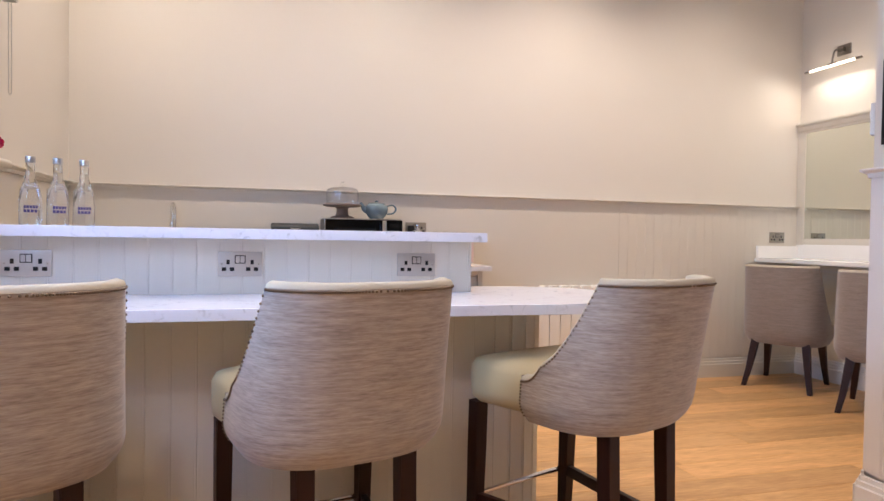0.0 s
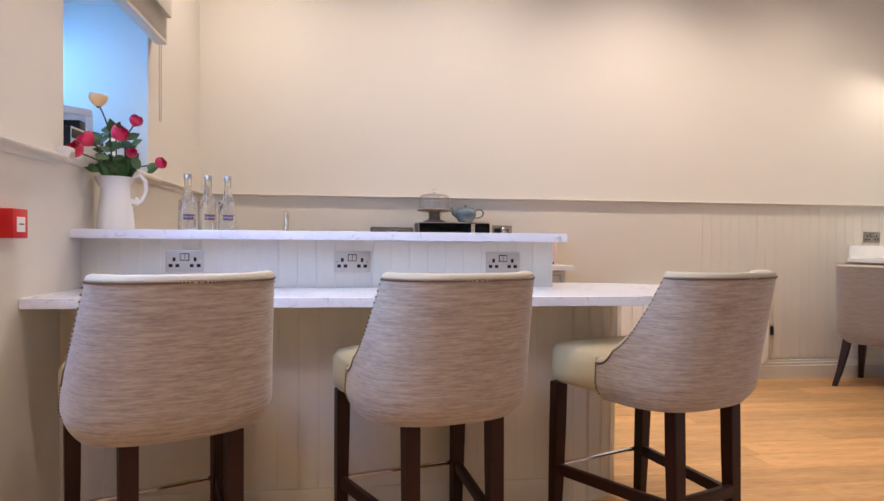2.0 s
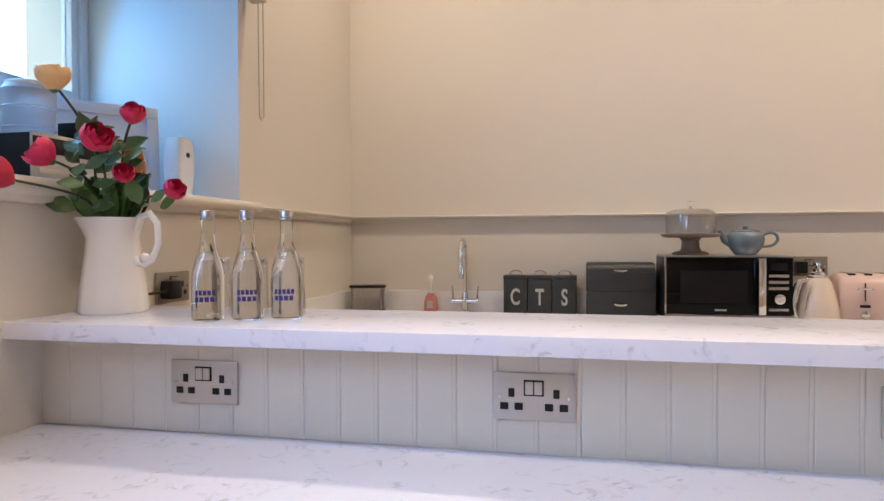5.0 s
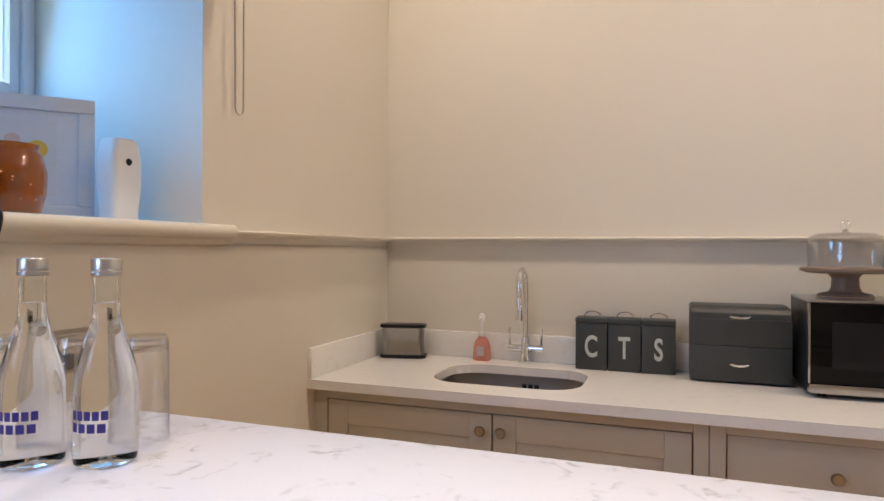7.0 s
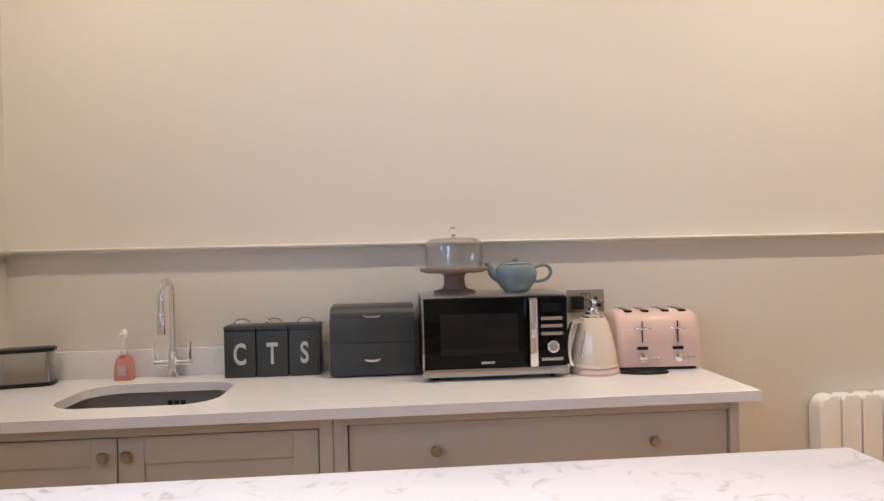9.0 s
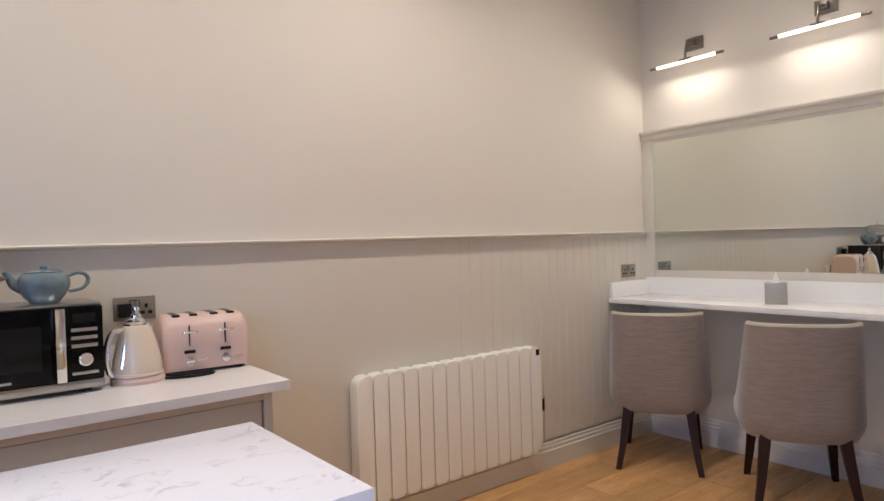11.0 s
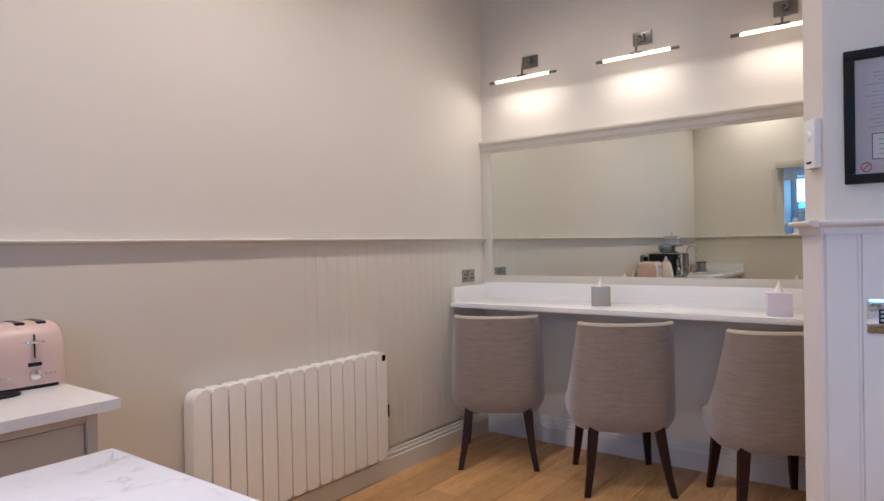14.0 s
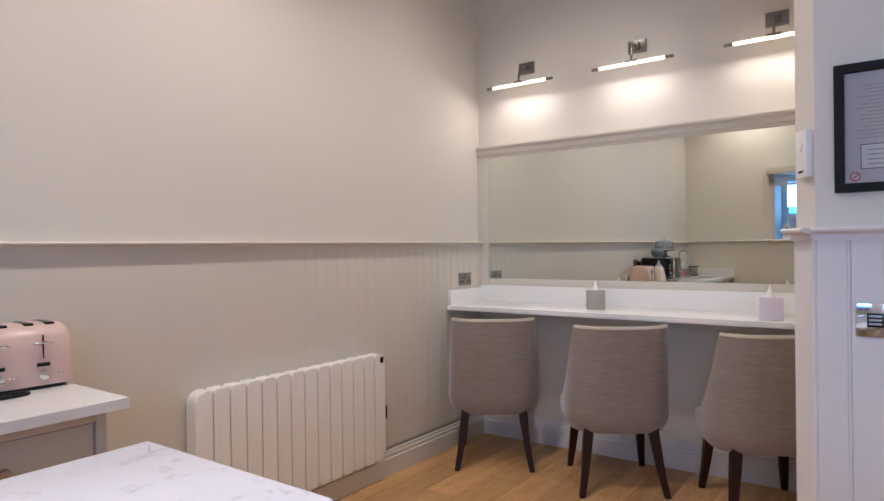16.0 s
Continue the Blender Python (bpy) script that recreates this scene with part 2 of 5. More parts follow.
NICKEL = material("satin_nickel", (0.27, 0.25, 0.23), 0.33, 1.0, vary=0.1, scale=20, bump=0.03, grain=160)
MILKY = material("milky_plastic", (0.72, 0.76, 0.82), 0.35, vary=0.05, scale=10, bump=0.03)
MILKY.node_tree.nodes["Principled BSDF"].inputs["Transmission Weight"].default_value = 0.5
STEM = material("dark_stem", (0.045, 0.06, 0.03), 0.6, vary=0.2, bump=0.1)
ROSE = material("red_petals", (0.55, 0.018, 0.055), 0.55, vary=0.3, scale=40, bump=0.1)
HOTPINK = material("pink_petals", (0.66, 0.022, 0.095), 0.55, vary=0.25, scale=40, bump=0.1)
CREAMPETAL = material("peach_petals", (0.80, 0.51, 0.24), 0.55, vary=0.15, scale=40, bump=0.1)
BLINDWOOD = material("painted_blind_slat", (0.58, 0.54, 0.47), 0.45, vary=0.04, scale=8, bump=0.03)
CLEAR = glass("clear_glass", (0.985, 1.0, 0.995), ior=1.32)
THIN = thin_glass("thin_clear_glass")
THICK = glass("thick_glass", (0.95, 0.97, 0.97), ior=1.4)
PICGLASS = glass("picture_glass", ior=1.5)
PEWTER = material("pewter_knob", (0.42, 0.37, 0.30), 0.3, 1.0, vary=0.05, bump=0.02)
FILLED = glass("water_filled_glass", (0.975, 0.995, 0.99), 0.0, 1.33)
PANE = glass("window_glass", (1, 1, 1), 0.0, 1.02)
FROST = material("white_window_paint", (0.78, 0.78, 0.78), 0.4, vary=0.02, bump=0.02)
MIRROR = material("mirror_silver", (0.77, 0.80, 0.74), 0.0, 1.0, vary=0.0, bump=0)
TUBE = glow("lit_tube", (1.0, 0.82, 0.62), 5.0)
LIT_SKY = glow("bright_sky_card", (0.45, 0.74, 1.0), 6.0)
ROOFRED = material("roof_tile", (0.33, 0.10, 0.06), 0.8, vary=0.2)
RENDERW = material("outside_wall", (0.62, 0.60, 0.57), 0.9, vary=0.08)

# ---- mesh helpers ----


def link(name, bm, mat, parent=None, label="", smooth=True, angle=35):
    me = bpy.data.meshes.new(name)
    bmesh.ops.recalc_face_normals(bm, faces=bm.faces)
    bm.to_mesh(me)
    bm.free()
    me.materials.append(mat)
    if smooth:
        me.polygons.foreach_set("use_smooth", [True] * len(me.polygons))
        me.set_sharp_from_angle(angle=radians(angle))
    ob = new(name, me)
    if parent:
        ob.parent = parent
    if label:
        ob["label"] = label
    return ob


def part(name, bm, mat, parent, label="", smooth=True, angle=35):
    return link(name, bm, mat, parent, label, smooth, angle)


def thing(name, m, label, category, group="", kind=""):
    ob = new(name)
    ob.empty_display_size = 0.05
    ob.matrix_world = m
    return tagged(ob, label, category, group, kind)


def box(x0, x1, y0, y1, z0, z1, bev=0.0, seg=2, bm=None):
    bm = bm or bmesh.new()
    m = Matrix.Translation(((x0 + x1) / 2, (y0 + y1) / 2, (z0 + z1) / 2)) @ Matrix.Diagonal((x1 - x0, y1 - y0, z1 - z0, 1))
    made = bmesh.ops.create_cube(bm, size=1, matrix=m)["verts"]
    if bev:
        edges = {e for v in made for e in v.link_edges}
        bmesh.ops.bevel(bm, geom=list(edges), offset=bev, segments=seg, affect="EDGES", profile=0.6)
    return bm


def lathe(profile, n=32, bm=None, m=None, squash=1.0):
    """A turned body from (radius, height) pairs."""
    bm = bm or bmesh.new()
    m = m or Matrix()
    rings = []
    for r, z in profile:
        if r < 1e-6:
            rings.append([bm.verts.new(m @ Vector((0, 0, z)))])
        else:
            rings.append([bm.verts.new(m @ Vector((r * math.cos(2 * math.pi * i / n), squash * r * math.sin(2 * math.pi * i / n), z))) for i in range(n)])
    for a, b in zip(rings, rings[1:]):
        for i in range(n):
            j = (i + 1) % n
            face = [a[i % len(a)], a[j % len(a)], b[j % len(b)], b[i % len(b)]]
            face = list(dict.fromkeys(face))
            if len(face) > 2:
                bm.faces.new(face)
    return bm


def tube(points, r, n=10, bm=None, caps=True, taper=None):
    """A round bar along a line of points."""
    bm = bm or bmesh.new()
    pts = [Vector(p) for p in points]
    if 4 <= len(pts) <= 8:
        # round the bends
        fine = []
        for i in range(len(pts) - 1):
            a, b, c, d = pts[max(i - 1, 0)], pts[i], pts[i + 1], pts[min(i + 2, len(pts) - 1)]
            for k in range(5):
                t = k / 5
                fine.append(0.5 * (2 * b + (c - a) * t + (2 * a - 5 * b + 4 * c - d) * t * t + (3 * b - a - 3 * c + d) * t ** 3))
        pts = fine + [pts[-1]]
    rings, side = [], None
    for i, p in enumerate(pts):
        way = (pts[min(i + 1, len(pts) - 1)] - pts[max(i - 1, 0)]).normalized()
        if side is None:
            side = way.orthogonal().normalized()
        side = (side - way * side.dot(way)).normalized()
        up = way.cross(side)
        rr = r if taper is None else r + (taper - r) * i / (len(pts) - 1)
        rings.append([bm.verts.new(p + rr * (math.cos(2 * math.pi * k / n) * side + math.sin(2 * math.pi * k / n) * up)) for k in range(n)])
    for a, b in zip(rings, rings[1:]):
        for k in range(n):
            bm.faces.new((a[k], a[(k + 1) % n], b[(k + 1) % n], b[k]))
    if caps:
        bm.faces.new(rings[0]), bm.faces.new(rings[-1])
    return bm


def arc(centre, r, a0, a1, n, plane="xz"):
    out = []
    for i in range(n + 1):
        a = radians(a0 + (a1 - a0) * i / n)
        c, s = r * math.cos(a), r * math.sin(a)
        out.append((centre[0] + c, centre[1], centre[2] + s) if plane == "xz" else (centre[0], centre[1] + c, centre[2] + s) if plane == "yz" else (centre[0] + c, centre[1] + s, centre[2]))
    return out


def slab(outline, z0, z1, bev=0.0, bm=None, seg=2):
    """A flat plate from a plan outline."""
    bm = bm or bmesh.new()
    low = [bm.verts.new((x, y, z0)) for x, y in outline]
    top = [bm.verts.new((x, y, z1)) for x, y in outline]
    faces = [bm.faces.new(low[::-1]), bm.faces.new(top)]
    for i in range(len(low)):
        j = (i + 1) % len(low)
        bm.faces.new((low[i], low[j], top[j], top[i]))
    if bev:
        edges = [e for f in faces for e in f.edges]
        bmesh.ops.bevel(bm, geom=edges, offset=bev, segments=seg, affect="EDGES", profile=0.6)
    return bm


def rounded(w, d, r, n=6, cx=0.0, cy=0.0):
    """A rounded rectangle in plan."""
    out = []
    for sx, sy, a in ((1, 1, 0), (-1, 1, 90), (-1, -1, 180), (1, -1, 270)):
        for i in range(n + 1):
            t = radians(a + 90 * i / n)
            out.append((cx + sx * (w / 2 - r) + r * math.cos(t), cy + sy * (d / 2 - r) + r * math.sin(t)))
    return out


def moved(bm, m):
    bmesh.ops.transform(bm, matrix=m, verts=bm.verts)
    return bm


def strip(profile, a, b, out):
    """A moulding: a profile of (depth, height) carried from a to b; out is the way that depth goes."""
    bm = bmesh.new()
    ends = []
    for p in (a, b):
        ends.append([bm.verts.new((p[0] + out[0] * d, p[1] + out[1] * d, h)) for d, h in profile])
    n = len(profile)
    for i in range(n):
        j = (i + 1) % n
        bm.faces.new((ends[0][i], ends[0][j], ends[1][j], ends[1][i]))
    bm.faces.new(ends[0]), bm.faces.new(ends[1])
    return bm


def letters(text, size, deep, mat, parent, m):
    curve = bpy.data.curves.new("letter", "FONT")
    curve.body, curve.size, curve.extrude, curve.align_x, curve.offset = text, size, deep, "CENTER", size * 0.022
    ob = bpy.data.objects.new("letter", curve)
    me = bpy.data.meshes.new_from_object(ob)
    bpy.data.objects.remove(ob)
    bm = bmesh.new()
    bm.from_mesh(me)
    moved(bm, m)
    return part("letter", bm, mat, parent, "", smooth=False)

# ---- structure ----
WX, NY, EX, SY, PX, PY, TOP = -0.51, 3.93, 4.87, -2.3, 2.95, 1.693, 3.4
DADO = 1.37
BOARD = 0.0765


def wall(name, boxes, mat=PAINT, label="cream painted plaster wall"):
    bm = bmesh.new()
    for b in boxes:
        box(*b, bm=bm)
    ob = link(name, bm, mat, smooth=False)
    return tagged(ob, label, "wall", kind="structure")


floor = tagged(link("floor", box(WX - 0.7, EX + 0.2, SY - 0.2, NY + 0.2, -0.15, -0.02), UNDER, smooth=False), "oak plank floor with a satin finish", "floor", kind="structure")
wall_north = wall("wall_north", [(WX - 0.9, EX + 0.2, NY, NY + 0.2, -0.02, TOP)])
wall_east = wall("wall_east", [(EX, EX + 0.2, PY, NY, -0.02, TOP)])
wall_south = wall("wall_south", [(WX - 0.9, PX + 0.2, SY - 0.2, SY, -0.02, TOP)])
# the west wall, thick, with the kitchen window's deep opening and an added, unseen one
W0, W1, WZ0, WZ1 = 1.85, 2.82, 1.372, 2.24
V0, V1, VZ0, VZ1 = 0.11, 1.21, 0.95, 2.3
wall_west = wall("wall_west", [
    (WX - 0.85, WX, SY, V0, -0.02, TOP), (WX - 0.85, WX, V0, V1, -0.02, VZ0), (WX - 0.85, WX, V0, V1, VZ1, TOP),
    (WX - 0.85, WX, V1, W0, -0.02, TOP), (WX - 0.85, WX, W0, W1, -0.02, WZ0), (WX - 0.85, WX, W0, W1, WZ1, TOP),
    (WX - 0.85, WX, W1, NY, -0.02, TOP)])
bm = slab([(PX, SY), (PX, 1.636), (PX + 0.10, PY), (EX + 0.2, PY), (EX + 0.2, PY - 0.15), (PX + 0.2, PY - 0.15), (PX + 0.2, SY)], -0.02, TOP)
wall_partition = tagged(link("wall_partition", bm, PAINT, smooth=False), "cream painted partition wall with a splayed end", "wall", kind="structure")
ceiling = tagged(link("ceiling", box(WX - 0.9, EX + 0.2, SY - 0.2, NY + 0.2, TOP, TOP + 0.15), CEIL, smooth=False), "plain white plaster ceiling", "ceiling", kind="structure")

# dado rail and skirting
RAIL = [(0, DADO - 0.035), (0.016, DADO - 0.035), (0.018, DADO - 0.018), (0.034, DADO - 0.014), (0.044, DADO - 0.010), (0.046, DADO - 0.004), (0.042, DADO), (0, DADO + 0.002)]
SKIRT = [(0, 0), (0.036, 0), (0.036, 0.100), (0.026, 0.103), (0.026, 0.121), (0.017, 0.124), (0.017, 0.141), (0.009, 0.144), (0.009, 0.160), (0, 0.166)]


def trim(name, profile, a, b, out, mat=TRIM, label="painted wooden dado rail"):
    return tagged(link(name, strip(profile, a, b, out), mat, smooth=False), label, "trim", kind="structure")


trim("dado_rail", RAIL, (WX, NY), (EX - 0.025, NY), (0, -1))
trim("dado_rail", RAIL, (WX, 2.90), (WX, NY - 0.046), (1, 0))
trim("dado_rail", [(d, z - 0.022) for d, z in RAIL], (WX, SY), (WX, 1.79), (1, 0))
trim("dado_rail", RAIL, (PX, SY), (PX, 1.645), (-1, 0), PALE)
trim("dado_rail", RAIL, (PX - 0.012, 1.629), (PX + 0.10, PY), (-0.527, 0.85), PALE)
trim("skirting_board", SKIRT, (1.92, NY), (EX, NY), (0, -1), TRIM, "stepped painted skirting board")
trim("skirting_board", SKIRT, (EX, PY + 0.002), (EX, NY - 0.02), (-1, 0), PALE, "stepped painted skirting board")
trim("skirting_board", SKIRT, (PX, SY), (PX, 1.645), (-1, 0), PALE, "stepped painted skirting board")
trim("skirting_board", SKIRT, (PX - 0.012, 1.629), (PX + 0.10, PY), (-0.527, 0.85), PALE, "stepped painted skirting board")


def boards(parent, mat, a, b, z0, z1, out, width=BOARD, thick=0.009, groove=0.003):
    """Tongue-and-groove boards side by side along a wall, each an object of its own on one shared mesh."""
    a, b, out = Vector((*a, 0)), Vector((*b, 0)), Vector((*out, 0))
    n = max(1, round((b - a).length / width))
    w, along = (b - a).length / n, (b - a).normalized()
    bm = bmesh.new()
    d = thick - groove
    ring = [(0.0002, 0), (0.0002, d), (0.002, thick), (w - 0.009, thick), (w - 0.0078, thick - groove * 0.6), (w - 0.0066, thick), (w - 0.002, thick), (w - 0.0002, d), (w - 0.0002, 0)]
    lo = [bm.verts.new((x, y, z0)) for x, y in ring]
    hi = [bm.verts.new((x, y, z1)) for x, y in ring]
    for i in range(len(ring) - 1):
        bm.faces.new((lo[i], lo[i + 1], hi[i + 1], hi[i]))
    bm.faces.new(lo[::-1]), bm.faces.new(hi)
    me = None
    for i in range(n):
        p = a + along * w * i
        if me is None:
            ob = part("board", bm, mat, parent, smooth=False)
            me = ob.data
        else:
            ob = new("board", me)
            ob.parent = parent
        ob.matrix_world = Matrix((( along.x, out.x, 0, p.x), (along.y, out.y, 0, p.y), (0, 0, 1, 0), (0, 0, 0, 1)))


# ---- window ----
window = thing("window_1", Matrix(), "white painted window set deep in a splayed reveal", "window", kind="structure")
FX = WX - 0.605
wf = part("window_frame", box(FX - 0.05, FX + 0.02, W0, W0 + 0.035, WZ0, WZ1, 0.004), FROST, window)
for b in ((FX - 0.05, FX + 0.02, W1 - 0.035, W1, WZ0, WZ1), (FX - 0.05, FX + 0.02, W0 + 0.035, W1 - 0.035, WZ0, WZ0 + 0.36), (FX - 0.05, FX + 0.02, W0 + 0.035, W1 - 0.035, WZ1 - 0.08, WZ1)):
    part("window_frame", box(*b, 0.004), FROST, window)
for b in ((W0 + 0.035, W0 + 0.065, WZ0 + 0.36, WZ1 - 0.08), (W1 - 0.065, W1 - 0.035, WZ0 + 0.36, WZ1 - 0.08), ((W0 + W1) / 2 - 0.03, (W0 + W1) / 2 + 0.03, WZ0 + 0.40, WZ1 - 0.12), (W0 + 0.065, W1 - 0.065, WZ0 + 0.36, WZ0 + 0.40), (W0 + 0.065, W1 - 0.065, WZ1 - 0.12, WZ1 - 0.08)):
    part("sash", box(FX - 0.035, FX + 0.008, b[0], b[1], b[2], b[3], 0.004), FROST, window)
for y0, y1 in ((W0 + 0.065, (W0 + W1) / 2 - 0.03), ((W0 + W1) / 2 + 0.03, W1 - 0.065)):
    pane = part("pane", box(FX - 0.018, FX - 0.014, y0, y1, WZ0 + 0.40, WZ1 - 0.12), PANE, window, "clear glass pane", smooth=False)
    pane.visible_shadow = False
SILLP = [(-0.71, DADO - 0.02), (0.018, DADO - 0.040), (0.026, DADO - 0.036), (0.028, DADO - 0.026)] + [(0.032 + 0.018 * math.cos(radians(a)), DADO - 0.0055 + 0.0185 * math.sin(radians(a))) for a in range(-90, 91, 15)] + [(-0.71, DADO + 0.013)]
part("window_sill", strip([(0.0, DADO - 0.042)] + SILLP[1:-1] + [(0.0, DADO + 0.013)], (WX, 1.79), (WX, 2.90), (1, 0)), TRIM, window, "rounded painted sill nosing", angle=60)
part("window_board", box(FX + 0.02, WX, W0, W1, WZ0, DADO + 0.0125), PALE, window, smooth=False)
# unseen opening, added to let cool side light onto the stools
window_unseen = thing("window_2", Matrix(), "assumed white painted window in the west wall, out of view", "window", kind="structure")
for b in ((V0, V0 + 0.06, VZ0, VZ1), (V1 - 0.06, V1, VZ0, VZ1), (V0 + 0.06, V1 - 0.06, VZ0, VZ0 + 0.06), (V0 + 0.06, V1 - 0.06, VZ1 - 0.06, VZ1)):
    part("window_frame", box(WX - 0.2, WX - 0.14, b[0], b[1], b[2], b[3], 0.004), FROST, window_unseen)
backdrop = tagged(link("backdrop", box(WX - 4.0, WX - 3.98, -8, 9, 0.5, 7), LIT_SKY, smooth=False), "bright hazy sky outside the window", "sky", kind="structure")
roof = thing("neighbouring_roof", Matrix(), "low red tiled roof seen outside the window", "roof")
part("roof_slope", moved(box(-0.5, 0.5, -2.2, 2.2, -0.05, 0.05), pose(-3.6, 2.6, 1.6, 0, -35, 0)), ROOFRED, roof, smooth=False)
part("wall", box(-4.2, -3.25, 0.4, 4.8, 0.0, 1.3), RENDERW, roof, smooth=False)

# blind, drawn up, fixed to the wall above the opening
blind = thing("window_blind", pose(WX + 0.05, 2.33, 2.092), "cream slatted blind drawn up above the window", "blind")
for i in range(9):
    part("slat", box(-0.028, 0.028, -0.55, 0.55, 0.0 + i * 0.0135, 0.004 + i * 0.0135, 0.0015), BLINDWOOD, blind)
part("bottom_rail", box(-0.028, 0.028, -0.55, 0.55, -0.022, -0.004, 0.004), BLINDWOOD, blind)
part("head_rail", box(-0.045, 0.045, -0.57, 0.57, 0.125, 0.215, 0.005), BLINDWOOD, blind)
part("pull_chain", tube([(-0.02, 0.575, 0.14), (-0.02, 0.58, -0.38)] + [(-0.02, 0.597 + 0.017 * math.cos(a), -0.395 + 0.02 * math.sin(a)) for a in (3.4, 4.0, 4.7, 5.4, 6.0)] + [(-0.02, 0.614, -0.38), (-0.02, 0.612, 0.14)], 0.0022, 6), BRUSHED, blind, "looped grey bead chain")

# ---- kitchen run ----
CT, CF, CR = 0.90, 3.305, 1.96
SX, SYC, SW, SD = 0.10, 3.60, 0.49, 0.34
hole = rounded(SW, SD, 0.11, 6, SX, SYC)


def worktop(outline, hole, z0, z1):
    bm = bmesh.new()
    loops = []
    (x0, y0), (x1, y1) = outline[0], outline[2]
    rim = []
    for x, y in hole:
        dx, dy = x - SX, y - SYC
        k = min(((x1 if dx > 0 else x0) - SX) / dx if abs(dx) > 1e-9 else 9, ((y1 if dy > 0 else y0) - SYC) / dy if abs(dy) > 1e-9 else 9)
        rim.append((SX + dx * k, SYC + dy * k))
    for cx, cy in outline:
        i = min(range(len(rim)), key=lambda i: abs(math.atan2(cy - SYC, cx - SX) - math.atan2(hole[i][1] - SYC, hole[i][0] - SX)))
        rim[i] = (cx, cy)
    for z in (z0, z1):
        o = [bm.verts.new((x, y, z)) for x, y in rim]
        h = [bm.verts.new((x, y, z)) for x, y in hole]
        for i in range(len(o)):
            j = (i + 1) % len(o)
            bm.faces.new((o[i], o[j], h[j], h[i]))
        loops.append((o, h))
    for k in (0, 1):
        a, b = loops[0][k], loops[1][k]
        for i in range(len(a)):
            j = (i + 1) % len(a)
            bm.faces.new((a[i], a[j], b[j], b[i]))
    return bm


top = thing("kitchen_worktop", Matrix(), "white veined quartz worktop with low upstand", "worktop")
part("top_slab", worktop([(WX, CF), (CR, CF), (CR, NY - 0.012), (WX, NY - 0.012)], hole, CT - 0.03, CT), KITCHENQ, top, smooth=False)
part("upstand", box(WX + 0.02, CR, NY - 0.031, NY - 0.011, CT, CT + 0.10, 0.0015), KITCHENQ, top)
part("upstand", box(WX, WX + 0.02, CF + 0.005, NY - 0.011, CT, CT + 0.10, 0.0015), KITCHENQ, top)
sink = thing("kitchen_sink", Matrix(), "undermounted stainless steel sink bowl", "sink")
bm = bmesh.new()
rings = []
for grow, z in ((0.006, CT - 0.0305), (0.004, CT - 0.12), (-0.02, CT - 0.175), (-0.06, CT - 0.185)):
    rings.append([bm.verts.new((x, y, z)) for x, y in rounded(SW + 2 * grow, SD + 2 * grow, 0.11 + grow, 6, SX, SYC)])
for a, b in zip(rings, rings[1:]):
    for i in range(len(a)):
        bm.faces.new((a[i], a[(i + 1) % len(a)], b[(i + 1) % len(a)], b[i]))
bm.faces.new(rings[-1])
part("bowl", bm, SINK, sink)
for dx in (-0.022, 0.0, 0.022):
    part("overflow_slot", box(SX + 0.03 + dx - 0.008, SX + 0.03 + dx + 0.008, SYC + SD / 2 - 0.002, SYC + SD / 2 + 0.0035, CT - 0.085, CT - 0.06, 0.001), BLACK, sink)
part("plug", lathe([(0, 0.004), (0.03, 0.004), (0.034, 0.0), (0.036, -0.003)], 24, m=Matrix.Translation((SX, SYC, CT - 0.183))), CHROME, sink)


def cabinet(name, x0, x1, label):
    ob = thing(name, Matrix(), label, "cabinet", "kitchen base units")
    for b in ((x0, x0 + 0.018, 3.385, NY - 0.012, 0.1, CT - 0.031), (x1 - 0.018, x1, 3.385, NY - 0.012, 0.1, CT - 0.031)):
        part("side_panel", box(*b), CABINET, ob, smooth=False)
    part("bottom_panel", box(x0 + 0.018, x1 - 0.018, 3.385, NY - 0.012, 0.1, 0.118), CABINET, ob, smooth=False)
    part("plinth", box(x0, x1, 3.43, 3.45, 0.0, 0.1), CABINET, ob, smooth=False)
    return ob


def panel_door(parent, x0, x1, z0, z1, knob, shaker=True):
    d = part("door", box(x0, x1, 3.363, 3.384, z0, z1, 0.0015), CABINET, parent)
    if shaker:
        for b in ((x0, x0 + 0.07, z0, z1), (x1 - 0.07, x1, z0, z1), (x0 + 0.07, x1 - 0.07, z1 - 0.075, z1), (x0 + 0.07, x1 - 0.07, z0, z0 + 0.08)):
            part("rail", box(b[0], b[1], 3.355, 3.3631, b[2], b[3], 0.002), CABINET, d)
    for kx, kz in knob:
        part("knob", lathe([(0.008, 0), (0.006, 0.012), (0.014, 0.017), (0.0165, 0.024), (0.013, 0.03), (0, 0.031)], 20, m=pose(kx, 3.356, kz, 90, 0, 0)), PEWTER, d, "small pewter knob")


sink_unit = cabinet("sink_cabinet", WX + 0.003, 0.70, "taupe painted two-door sink cabinet")
for b in ((WX + 0.003, -0.456, 0.10, 0.869), (0.662, 0.70, 0.10, 0.869), (-0.456, 0.662, 0.834, 0.869)):
    part("face_frame", box(b[0], b[1], 3.352, 3.384, b[2], b[3], 0.002), CABINET, sink_unit)
panel_door(sink_unit, -0.452, 0.101, 0.12, 0.830, [(0.070, 0.783)])
panel_door(sink_unit, 0.105, 0.658, 0.12, 0.830, [(0.134, 0.783)])
drawer_unit = cabinet("drawer_cabinet", 0.702, 1.915, "taupe painted cabinet with wide drawers")
